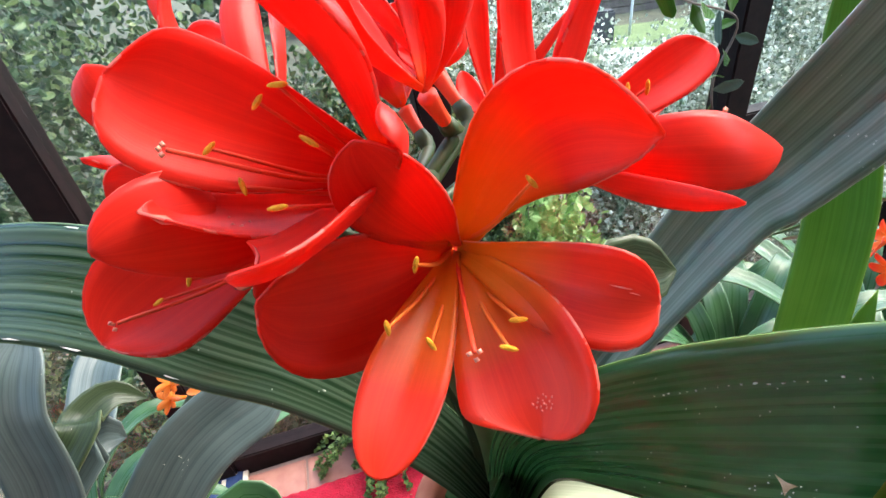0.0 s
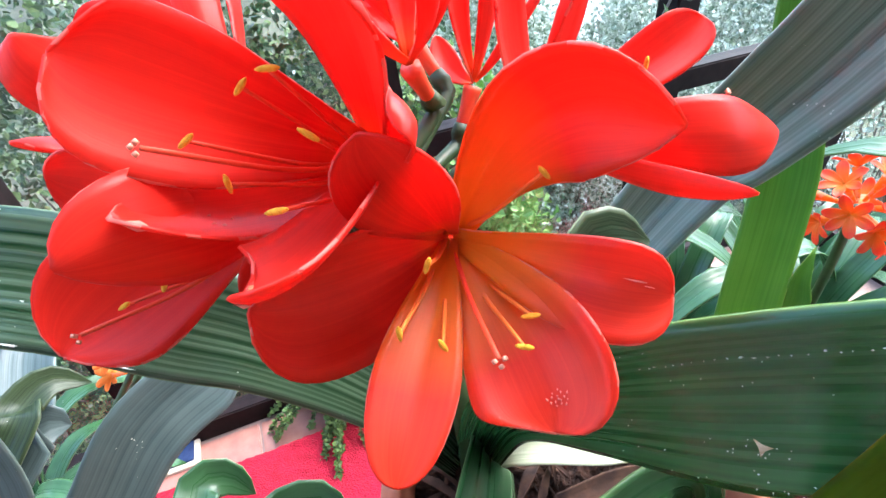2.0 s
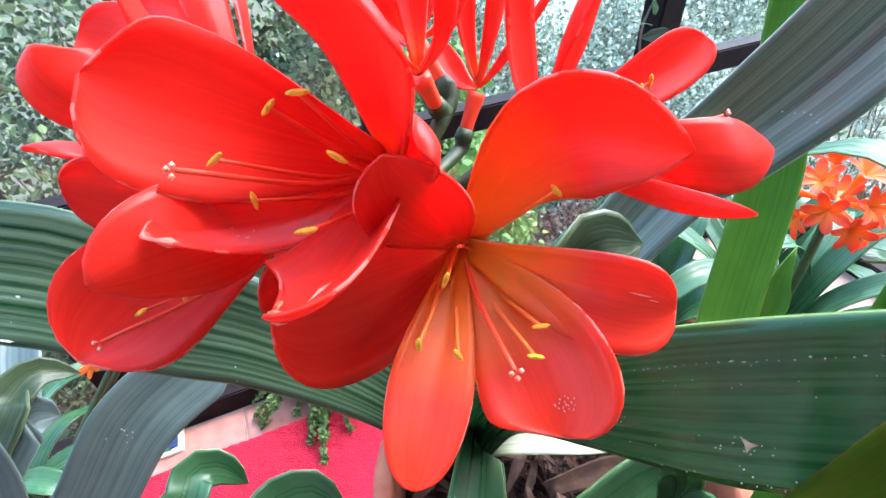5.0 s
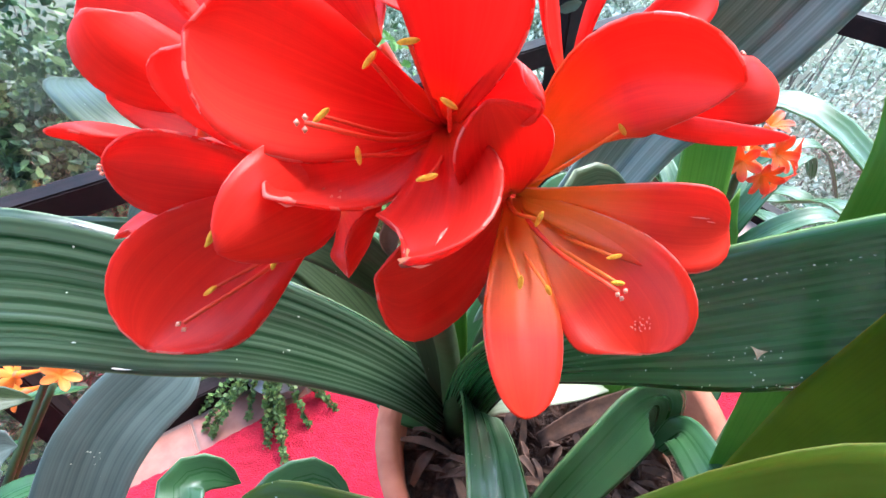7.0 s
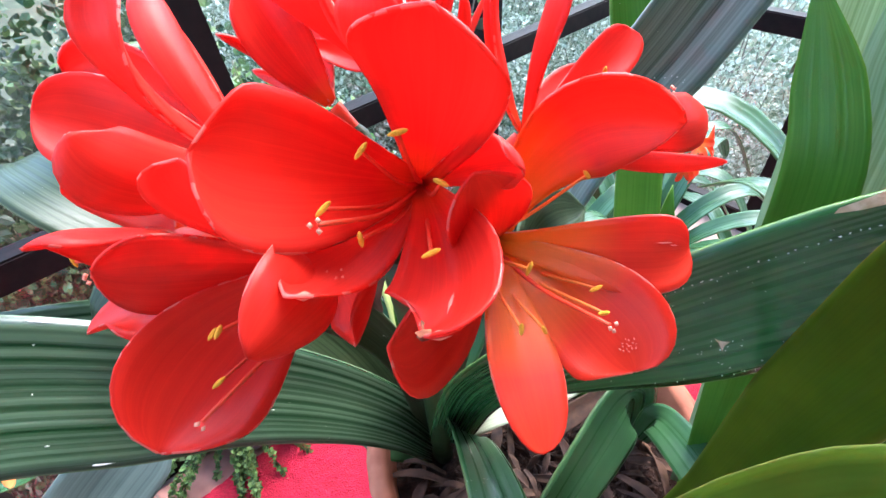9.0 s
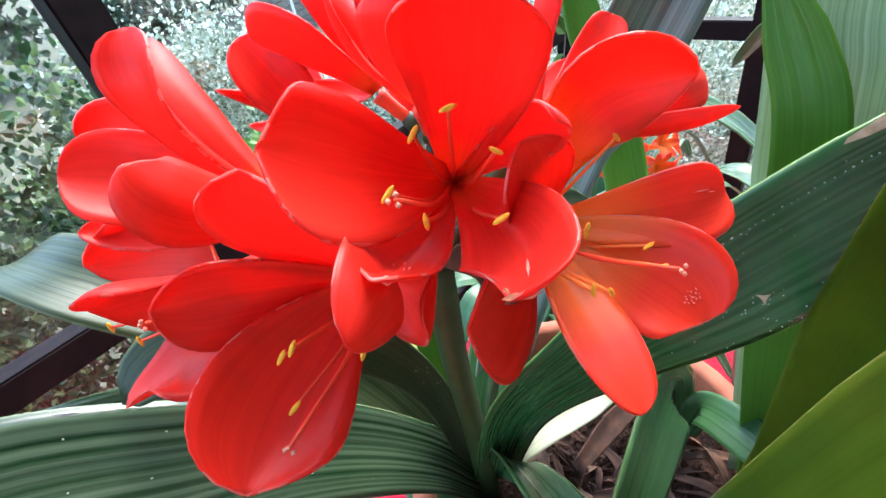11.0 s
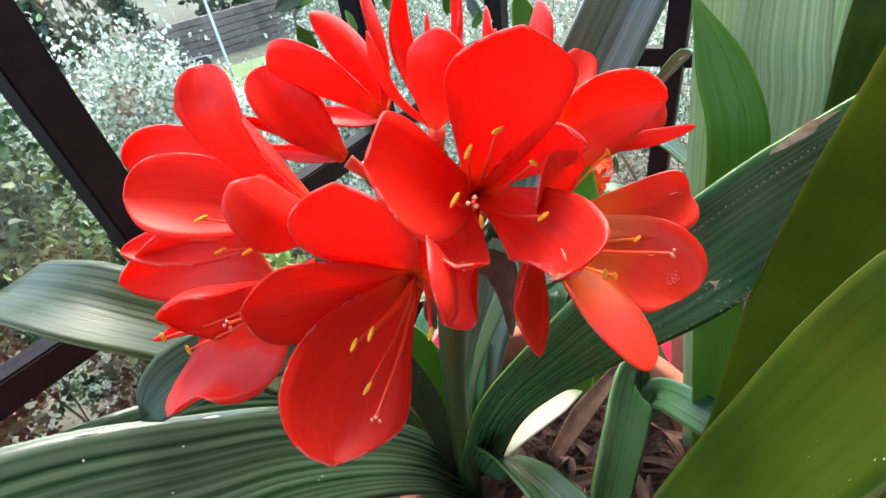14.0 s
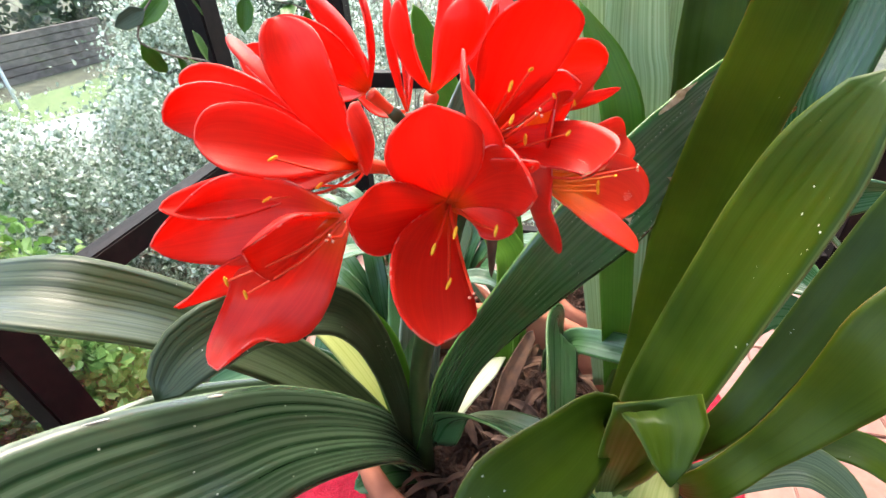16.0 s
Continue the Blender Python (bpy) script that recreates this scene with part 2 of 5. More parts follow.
def catmull(pts, n):
    pts = [np.array(p, float) for p in pts]
    ext = [2 * pts[0] - pts[1]] + pts + [2 * pts[-1] - pts[-2]]
    d = [0.0]
    for a, b in zip(pts, pts[1:]):
        d.append(d[-1] + np.linalg.norm(b - a))
    out, par = [], []
    for k in range(n + 1):
        s = d[-1] * k / n
        i = min(max(j for j in range(len(pts)) if d[j] <= s + 1e-12), len(pts) - 2)
        t = (s - d[i]) / (d[i + 1] - d[i])
        p0, p1, p2, p3 = ext[i:i + 4]
        out.append(0.5 * (2 * p1 + (p2 - p0) * t + (2 * p0 - 5 * p1 + 4 * p2 - p3) * t ** 2 + (3 * p1 - p0 - 3 * p2 + p3) * t ** 3))
        par.append((i + t) / (len(pts) - 1))
    return np.array(out), np.array(par)


def unit(v):
    v = np.asarray(v, float)
    return v / (np.linalg.norm(v, axis=-1, keepdims=True) + 1e-12)


def sheet(name, grid, thick, material, parent, label=""):
    """A thin closed sheet from a grid of points: two faces and the rim between them."""
    a, b, _ = grid.shape
    du, dv = np.gradient(grid, axis=0), np.gradient(grid, axis=1)
    nrm = unit(np.cross(du, dv))
    top, low = grid + nrm * thick / 2, grid - nrm * thick / 2
    verts = np.concatenate([top.reshape(-1, 3), low.reshape(-1, 3)])
    uu, vv = np.meshgrid(np.linspace(0, 1, a), np.linspace(0, 1, b), indexing="ij")
    uv = np.stack([uu, vv], -1).reshape(-1, 2)
    n, faces = a * b, []
    for i in range(a - 1):
        for j in range(b - 1):
            q = (i * b + j, (i + 1) * b + j, (i + 1) * b + j + 1, i * b + j + 1)
            faces.append(q)
            faces.append(tuple(n + k for k in reversed(q)))
    rim = [i * b for i in range(a)] + [(a - 1) * b + j for j in range(1, b)] + [i * b + b - 1 for i in range(a - 2, -1, -1)] + [j for j in range(b - 2, 0, -1)]
    for p, q in zip(rim, rim[1:] + rim[:1]):
        faces.append((q, p, n + p, n + q))
    return obj(name, verts, faces, material, parent, label, np.concatenate([uv, uv]))


LAST = {}


def tepal(parent, base, left, right, tip, axis, cup=0.35, wide=0.58, neck=0.22, point=2.4, seed=0, material=None, label="", thick=0.0007):
    """One petal from its throat to its tip; left and right are its edges where it is widest."""
    base, left, right, tip = (np.array(p, float) for p in (base, left, right, tip))
    hw = np.linalg.norm(right - left) / 2
    side = unit(right - left)
    n = unit(np.cross(tip - base, side))
    if n @ np.array(axis, float) < 0:
        n = -n
    m = (left + right) / 2 - n * cup * hw
    c = (m - (1 - wide) ** 2 * base - wide ** 2 * tip) / (2 * wide * (1 - wide))
    us = 1 - (1 - np.linspace(0, 1, 17)) ** 1.25
    vs = np.linspace(-1, 1, 11)
    rng = np.random.RandomState(seed + 7)
    ph = rng.rand(4) * 6.28
    grid = np.zeros((len(us), len(vs), 3))
    for i, u in enumerate(us):
        p = (1 - u) ** 2 * base + 2 * u * (1 - u) * c + u * u * tip
        if u < wide:
            f = neck + (1 - neck) * math.sin(math.pi / 2 * u / wide) ** 1.15
        else:
            f = max(1 - ((u - wide) / (1 - wide)) ** point, 0.0) ** 0.62
        f = max(f, 0.03)
        tang = unit(2 * (1 - u) * (c - base) + 2 * u * (tip - c))
        sd = unit(side - tang * (side @ tang))
        nn = np.cross(tang, sd)
        nn = nn if nn @ n > 0 else -nn
        for j, v in enumerate(vs):
            ripple = 0.05 * hw * (v * v) * math.sin(7 * u + ph[0] + 2 * v) + 0.03 * hw * math.sin(11 * u + ph[1]) * v
            groove = -0.05 * hw * math.exp(-(v / 0.16) ** 2) * min(1, 1.6 - 1.6 * u)
            grid[i, j] = p + sd * hw * f * v + nn * (cup * hw * f * v * v + ripple * f + groove)
    LAST["grid"], LAST["thick"] = grid, thick
    return sheet("tepal", grid, thick, material or TEPAL, parent, label)


def strap_leaf(parent, pts, widths, up, material, fold=0.25, blunt=0.9, name="leaf", label="", n=44, thick=0.0016, twist=0.0, seed=0):
    """A strap-shaped leaf along pts, with a channel down its middle."""
    line, par = catmull(pts, n)
    w = np.interp(par, np.linspace(0, 1, len(widths)), widths)
    tang = unit(np.gradient(line, axis=0))
    ups = np.array(up, float)
    if ups.ndim == 1:
        ups = np.tile(ups, (len(pts), 1))
    upl = np.stack([np.interp(par, np.linspace(0, 1, len(ups)), ups[:, k]) for k in range(3)], -1)
    side = unit(np.cross(tang, upl))
    nrm = np.cross(side, tang)
    vs = np.linspace(-1, 1, 13)
    s = np.linspace(0, 1, n + 1)
    close = np.where(s > blunt, np.sqrt(np.clip(1 - ((s - blunt) / (1 - blunt + 1e-6)) ** 2, 0.0004, 1)), 1.0) if blunt < 1 else np.ones(n + 1)
    rng = np.random.RandomState(seed + 3)
    ph = rng.rand(3) * 6.28
    grid = np.zeros((n + 1, len(vs), 3))
    for j, v in enumerate(vs):
        wave = 1 + 0.02 * np.sin(9 * s + ph[0] + v)
        lift = fold * (abs(v) ** 1.3) * w / 2 + 0.03 * w * np.sin(6 * s + ph[1]) * v + 0.012 * w * math.cos(v * 15)
        grid[:, j] = line + side * (w / 2 * close * wave * v)[:, None] + nrm * (lift * close)[:, None]
    LAST["grid"], LAST["thick"] = grid, thick
    return sheet(name, grid, thick, material, parent, label)


def scab(leaf, u, v, length, width, material, label="", seed=0, face=1, prongs=False):
    """A dry scab on the leaf built last: u along it, v across it from 0 to 1."""
    g = LAST["grid"]
    a, b, _ = g.shape
    i, j = min(int(u * (a - 1)), a - 2), min(int(v * (b - 1)), b - 2)
    fu, fv = u * (a - 1) - i, v * (b - 1) - j
    at = (g[i, j] * (1 - fu) + g[i + 1, j] * fu) * (1 - fv) + (g[i, j + 1] * (1 - fu) + g[i + 1, j + 1] * fu) * fv
    t, s = unit(g[i + 1, j] - g[i, j]), unit(g[i, j + 1] - g[i, j])
    n = unit(np.cross(t, s)) * face
    rng = np.random.RandomState(seed)
    verts, k = [at + n * (LAST["thick"] / 2 + 0.0007)], 9
    for q in range(k):
        ang = 2 * math.pi * q / k
        r = 0.3 + 0.85 * rng.rand() if not prongs else (1.2 if q % 3 == 0 else 0.45)
        verts.append(at + t * math.cos(ang) * length * r / 2 + s * math.sin(ang) * width * r / 2 + n * (LAST["thick"] / 2 + 0.0001))
    ob = obj("scar", verts, [(0, 1 + q, 1 + (q + 1) % k) for q in range(k)], material, None, label)
    ob.parent = leaf
    ob.matrix_parent_inverse = Matrix.Identity(4)
    return ob


def tube(name, pts, radii, material, parent=None, label="", sides=8, n=14):
    line, par = catmull(pts, n)
    r = np.interp(par, np.linspace(0, 1, len(radii)), radii)
    tang = unit(np.gradient(line, axis=0))
    ref = np.array([0.31, 0.2, 0.93])
    verts, faces = [], []
    for p, t, q in zip(line, tang, r):
        x = unit(np.cross(t, ref))
        y = np.cross(t, x)
        for k in range(sides):
            a = 2 * math.pi * k / sides
            verts.append(p + q * (math.cos(a) * x + math.sin(a) * y))
    for i in range(n):
        for k in range(sides):
            a, b = i * sides + k, i * sides + (k + 1) % sides
            faces.append((a, b, b + sides, a + sides))
    faces.append(tuple(reversed(range(sides))))
    faces.append(tuple(range(n * sides, (n + 1) * sides)))
    return obj(name, verts, faces, material, parent, label)


def stamen(flower, throat, place, along, bow=(0, 0, 0), thread=None):
    """A filament from the throat with its anther on top; place is the anther's middle, along its long way."""
    throat, place = np.array(throat, float), np.array(place, float)
    mid = (throat + place) / 2 + np.array(bow, float)
    fil = tube("stamen", [throat, mid, place], [0.0008, 0.0006, 0.0004], thread or FILAMENT, flower, sides=6, n=10)
    a = unit(np.array(along, float)) * 0.0021
    tube("anther", [place - a, place - a * 0.6, place, place + a * 0.6, place + a], [0.0002, 0.00055, 0.00065, 0.0006, 0.0002], ANTHER, fil, "yellow pollen-covered anther", sides=7, n=8)


def pistil(flower, throat, place, bow=(0, 0, 0)):
    throat, place = np.array(throat, float), np.array(place, float)
    sty = tube("style", [throat, (throat + place) / 2 + np.array(bow, float), place], [0.0008, 0.0006, 0.0005], FILAMENT, flower, sides=6, n=10)
    d = unit(place - throat)
    x = unit(np.cross(d, (0.3, 0.5, 0.8)))
    y = np.cross(d, x)
    verts, faces = [], []
    for k in range(3):
        a = 2 * math.pi * k / 3
        o = place + d * 0.001 + (math.cos(a) * x + math.sin(a) * y) * 0.0011
        b = len(verts)
        verts += [o + v * 0.0007 for v in (x, y, -x, -y, d, -d)]
        faces += [(b, b + 1, b + 4), (b + 1, b + 2, b + 4), (b + 2, b + 3, b + 4), (b + 3, b, b + 4), (b + 1, b, b + 5), (b + 2, b + 1, b + 5), (b + 3, b + 2, b + 5), (b, b + 3, b + 5)]
    obj("stigma", verts, faces, STIGMA, sty, "pale three-lobed stigma")


# ---- the veranda ----
WAY, INN = Vector((0.958, 0.287, 0)), Vector((0.287, -0.958, 0))
RAIL = (0.845 - FLOOR) * S
TOP = 2.5
ALONG = Matrix(((WAY.x, -WAY.y, 0), (WAY.y, WAY.x, 0), (0, 0, 1))).to_4x4()


def post(name, at, wide=0.07, lean=0.0):
    bm = bmesh.new()
    tilt = Matrix.Translation((0, 0, RAIL)) @ Matrix.Rotation(radians(-lean), 4, "Y") @ Matrix.Translation((0, 0, -RAIL))
    box_bm(bm, (-wide / 2, -wide / 2, -0.12), (wide / 2, wide / 2, TOP), Matrix.Translation(at) @ ALONG @ tilt, 0.004)
    return tagged(part(name, bm, FRAME), "dark brown painted timber window post", "post", kind="structure")


def rail(name, a, b, z, high=0.062, deep=0.05):
    d = b - a
    turn = Matrix.Translation(a) @ Matrix.Rotation(math.atan2(d.y, d.x), 4, "Z")
    bm = bmesh.new()
    box_bm(bm, (0, -deep / 2, z - high / 2), (d.length, deep / 2, z + high / 2), turn, 0.004)
    return tagged(part(name, bm, FRAME), "dark brown timber rail between the window posts", "rail", kind="structure")


def plan(x, y):
    return Vector((x * S, y * S, 0))


FRONT = [plan(-1.10, 0.45) - WAY * 0.6, plan(-1.10, 0.45), plan(-0.585, 0.604), plan(-0.045, 0.766), plan(0.487, 0.926), plan(1.058, 1.097)]
SIDE = [plan(1.058, 1.097), plan(1.20, 0.62), plan(1.345, 0.14), plan(1.49, -0.34), plan(1.635, -0.82)]
# END is an unseen end wall, added and glazed to light the near leaves.
END = [FRONT[0] + INN * d for d in (0.0, 0.65, 1.3, 1.93)]
for k, at in enumerate(FRONT + SIDE[1:] + END[1:]):
    post("window_post", at, lean=4.0 if k == 3 else 0.0)
for line in (FRONT, SIDE, END):
    for a, b in zip(line, line[1:]):
        d = (b - a).normalized() * 0.0345
        for z, h in ((RAIL, 0.062), (0.03, 0.08), (TOP - 0.05, 0.1)):
            rail("window_rail", a + d, b - d, z, h)



def glass_material():
    m = bpy.data.materials.new("window_glass")
    m.use_nodes = True
    nt = m.node_tree
    nt.nodes.remove(nt.nodes["Principled BSDF"])
    clear, shine, both = nt.nodes.new("ShaderNodeBsdfTransparent"), nt.nodes.new("ShaderNodeBsdfGlossy"), nt.nodes.new("ShaderNodeMixShader")
    clear.inputs[0].default_value, shine.inputs["Roughness"].default_value = (0.93, 0.96, 0.95, 1), 0.03
    both.inputs[0].default_value = 0.06
    nt.links.new(clear.outputs[0], both.inputs[1])
    nt.links.new(shine.outputs[0], both.inputs[2])
    nt.links.new(both.outputs[0], nt.nodes["Material Output"].inputs[0])
    return m


GLASS = glass_material()
for line in (FRONT, SIDE, END):
    for a, b in zip(line, line[1:]):
        d = (b - a).normalized()
        for z0, z1 in ((0.07, RAIL - 0.031), (RAIL + 0.031, TOP - 0.1)):
            bm = bmesh.new()
            turn = Matrix.Translation(a + d * 0.036) @ Matrix.Rotation(math.atan2(d.y, d.x), 4, "Z")
            box_bm(bm, (0, -0.002, z0), ((b - a).length - 0.072, 0.002, z1), turn)
            pane = tagged(part("window_pane", bm, GLASS), "clear window pane between dark timber posts", "window pane", kind="structure")
            pane.visible_shadow = False

A0, A1 = FRONT[0], SIDE[0]
# Unseen roof, added to close the room; glass so skylight still gets in.
bm = bmesh.new()
low = [bm.verts.new((c.x, c.y, TOP + 0.01)) for c in (A0, A1, SIDE[2], A0 + INN * 1.1)]
roof_face = bm.faces.new(low)
bmesh.ops.solidify(bm, geom=[roof_face], thickness=0.004)
roof = tagged(part("ceiling_glass", bm, GLASS), "unseen clear glass roof added over the front of the veranda", "glass roof", kind="structure")
roof.visible_shadow = False


def slab(name, corners, z0, z1, material, label, category):
    bm = bmesh.new()
    low = [bm.verts.new((c.x, c.y, z0)) for c in corners]
    high = [bm.verts.new((c.x, c.y, z1)) for c in corners]
    bm.faces.new(list(reversed(low)))
    bm.faces.new(high)
    k = len(corners)
    for i in range(k):
        bm.faces.new((low[i], low[(i + 1) % k], high[(i + 1) % k], high[i]))
    bmesh.ops.recalc_face_normals(bm, faces=bm.faces)
    return tagged(part(name, bm, material), label, category, kind="structure")


OUT = -INN * 0.06
deck = [A0 + OUT, A1 + OUT + WAY * 0.06, SIDE[4] + WAY * 0.06, A0 + INN * 2.0]
floor = slab("floor", deck, -0.2, -0.008, JOINT, "pale mortar bed under the terracotta floor tiles", "floor")
# Unseen ceiling and back wall, added to close the room and limit its light.
back = [A0 + INN * 1.1, SIDE[0] + WAY * 0.06 + INN * 1.1, SIDE[4] + WAY * 0.06, A0 + INN * 2.0]
slab("ceiling", back, TOP, TOP + 0.1, WALLPAINT, "unseen tan ceiling added at the back of the glazed veranda", "ceiling")
slab("wall_back", [A0 + INN * 2.0, SIDE[4] + WAY * 0.06, SIDE[4] + WAY * 0.06 + INN * 0.15, A0 + INN * 2.15], -0.2, TOP + 0.1, WALLPAINT, "unseen plain plastered wall added behind the veranda", "wall")


def carpet():
    """A red pile mat: a flat base and a rough, fringed surface of tufts."""
    rng = np.random.RandomState(5)
    ex, ey = WAY, INN
    org = plan(-1.0, 0.372)
    verts, faces = [], []
    nx, ny, step = 195, 110, 0.012
    for i in range(nx + 1):
        for j in range(ny + 1):
            p = org + ex * (i * step + rng.uniform(-1, 1) * 0.003) + ey * (j * step + rng.uniform(-1, 1) * 0.003)
            edge = i in (0, nx) or j in (0, ny)
            verts.append((p.x, p.y, 0.0 if edge else 0.013 + rng.rand() * 0.009))
    for i in range(nx):
        for j in range(ny):
            q = i * (ny + 1) + j
            faces.append((q, q + ny + 1, q + ny + 2, q + 1))
    ob = obj("carpet", verts, faces, CARPET)
    return tagged(ob, "bright red deep-pile mat lying on the floor tiles", "mat")


carpet()


def patterned_tile():
    """A glazed dark blue tile in a pale frame, lying by the mat."""
    glaze = speckled("blue_glaze", (0.012, 0.02, 0.06), (0.03, 0.05, 0.12), 50, 0.2, 0.05)
    cream = speckled("cream_frame", (0.5, 0.42, 0.32), (0.62, 0.54, 0.42), 60, 0.6)
    root = tagged(new("patterned_tile"), "dark blue glazed tile in a pale frame", "decorative tile")
    turn = Matrix.Translation(P(-0.580, 0.585, FLOOR)) @ ALONG
    for name, lo, hi, m in (("frame", (-0.065, -0.075, 0.0), (0.065, 0.075, 0.012), cream), ("glazed_face", (-0.052, -0.062, 0.012), (0.052, 0.062, 0.017), glaze)):
        bm = bmesh.new()
        box_bm(bm, lo, hi, None, 0.002)
        part(name, bm, m, root)
    bm = bmesh.new()
    for k in range(4):
        box_bm(bm, (0.012, -0.006, 0.017), (0.036, 0.006, 0.0185), Matrix.Rotation(math.pi / 2 * k, 4, "Z"), 0.0005)
    part("ornament", bm, cream, root)
    root.matrix_world = turn


patterned_tile()

# ---- the clivia in flower ----
HEART = P(0.004, 0.143, 0.985)
HUB = P(-0.019, 0.100, 1.182)
plant = tagged(new("clivia_plant"), "potted clivia with a full umbel of orange-red trumpet flowers", "potted plant")
plant.location = HEART


def under(ob, parent):
    """Hang ob under parent and leave it where it is."""
    ob.parent = parent
    ob.matrix_parent_inverse = Matrix.Translation(-HEART) if parent is plant else Matrix.Identity(4)
    return ob


WORN = mat("worn_petal", (0.92, 0.22, 0.15), 0.7)
BURNT = speckled("burnt_petal", (0.16, 0.03, 0.012), (0.5, 0.2, 0.09), 500, 0.8)
PATCH = [(0.70 + 0.05 * math.sin(2.4 * q) * (q / 16) ** 0.5, 0.45 + 0.10 * math.cos(2.4 * q) * (q / 16) ** 0.5, 0.0008, 0.0006, WORN) for q in range(16)]


def flower(throat, tepals, stamens=(), style=None, axis=None, label="", neck_len=0.018, stalk_bow=(0, 0, 0), hub=None, seed=0, cup=0.35, petal=None):
    """A trumpet flower: its stalk, ovary and tube in one mesh, then petals, stamens and style under it."""
    t = P(*throat)
    start = hub or HUB
    ax = Vector(axis) if axis else (t - start)
    ax.normalize()
    tail = t - ax * neck_len
    mid = (start + tail) / 2 + Vector(stalk_bow)
    stem = tube("flower", [start, mid, tail - ax * 0.004, tail, tail + ax * 0.004], [0.0021, 0.0021, 0.0028, 0.0037, 0.0028], STALK, None, label, n=16)
    under(stem, plant)
    tub = tube("flower_tube", [tail + ax * 0.003, tail + ax * neck_len * 0.5, t - ax * 0.001], [0.0024, 0.0026, 0.0034], NECK, stem, n=8, sides=10)
    for k, (l, r, tip, *more) in enumerate(tepals):
        opts = more[0] if more else {}
        b = t + (P(*tip) - t).normalized() * 0.001
        marks = opts.pop("marks", ())
        petal_ob = tepal(stem, b, P(*l), P(*r), P(*tip), ax, **{"cup": cup, "seed": seed * 10 + k, "material": petal or TEPAL, **opts})
        for q, (u, v, ln, wd, what) in enumerate(marks):
            for face in (1, -1):
                scab(petal_ob, u, v, ln, wd, what, "", q, face)
    for place, along in stamens:
        stamen(stem, t - ax * 0.004, P(*place), along, bow=-ax * 0.002 + Vector((0, 0, -0.0035)), thread=YELLOW_FILAMENT if petal else FILAMENT)
    if style:
        pistil(stem, t - ax * 0.004, P(*style), bow=Vector((0, 0, -0.004)))
    return stem


# the open flower in front, with a yellow throat
flower((-0.002, 0.084, 1.193), [
    ((0.012, 0.0785, 1.2285), (0.019, 0.075, 1.2085), (0.030, 0.069, 1.2195), {"cup": 0.55, "wide": 0.6, "point": 3.0}),
    ((0.021, 0.064, 1.205), (0.017, 0.056, 1.192), (0.029, 0.059, 1.197), {"wide": 0.66, "marks": [(0.68, 0.36, 0.006, 0.0004, WORN), (0.76, 0.40, 0.004, 0.0004, WORN)]}),
    ((0.0175, 0.0535, 1.194), (-0.003, 0.056, 1.184), (0.010, 0.0485, 1.1805), {"wide": 0.62, "marks": PATCH}),
    ((-0.004, 0.056, 1.187), (-0.018, 0.055, 1.188), (-0.015, 0.043, 1.181), {"wide": 0.5, "point": 1.6, "cup": 0.2}),
    ((-0.022, 0.065, 1.180), (-0.018, 0.070, 1.207), (-0.034, 0.063, 1.200), {"material": TEPAL}),
    ((-0.004, 0.069, 1.217), (-0.016, 0.072, 1.206), (-0.014, 0.070, 1.223), {"material": TEPAL}),
], [((-0.007, 0.063, 1.205), (0.3, 0, 1)), ((-0.012, 0.057, 1.198), (0, 0, 1)), ((-0.006, 0.058, 1.193), (-0.4, 0, 1)),
    ((0.008, 0.061, 1.194), (1, 0, 0)), ((0.006, 0.056, 1.193), (1, 0, -0.4)), ((0.012, 0.073, 1.212), (0.6, 0, -0.8))],
    (0.001, 0.050, 1.199), axis=(0.1, -0.8, 0.3), seed=1, petal=THROATED)

# the large flower above it
flower((-0.013, 0.094, 1.206), [
    ((-0.0355, 0.0855, 1.2355), (-0.0440, 0.0715, 1.2185), (-0.0508, 0.0772, 1.2345), {"wide": 0.60, "point": 3.0}),
    ((-0.0245, 0.0865, 1.2365), (-0.0110, 0.0670, 1.2360), (-0.0187, 0.0717, 1.2478), {"wide": 0.62, "point": 3.2}),
    ((-0.040, 0.078, 1.213), (-0.031, 0.072, 1.207), (-0.046, 0.064, 1.218), {"wide": 0.66, "marks": [(0.62 + 0.04 * math.sin(q * 2.4), 0.5 + 0.12 * math.cos(q * 2.4), 0.0014, 0.0007, WORN) for q in range(4)] + [(0.9, 0.7, 0.004, 0.0014, WORN)]}),
    ((-0.030, 0.068, 1.210), (-0.018, 0.0555, 1.217), (-0.0305, 0.0555, 1.2095), {"wide": 0.6, "cup": 0.45, "point": 3.2, "marks": [(0.95, 0.5, 0.004, 0.005, BURNT), (0.90, 0.3, 0.004, 0.003, BURNT), (0.6, 0.5, 0.010, 0.0012, WORN), (0.88, 0.75, 0.005, 0.002, WORN)]}),
    ((-0.010, 0.075, 1.226), (-0.008, 0.070, 1.218), (-0.008, 0.066, 1.224), {"cup": 0.5}),
], [((-0.024, 0.074, 1.231), (1, 0, 0)), ((-0.029, 0.077, 1.228), (0.7, 0, 0.7)), ((-0.037, 0.073, 1.223), (0.7, 0, 0.5)),
    ((-0.020, 0.069, 1.224), (0.7, 0, -0.6)), ((-0.033, 0.071, 1.217), (0, 0, 1)), ((-0.025, 0.063, 1.217), (1, 0, 0.1))],
    (-0.039, 0.066, 1.226), axis=(-0.35, -0.75, 0.55), seed=2)

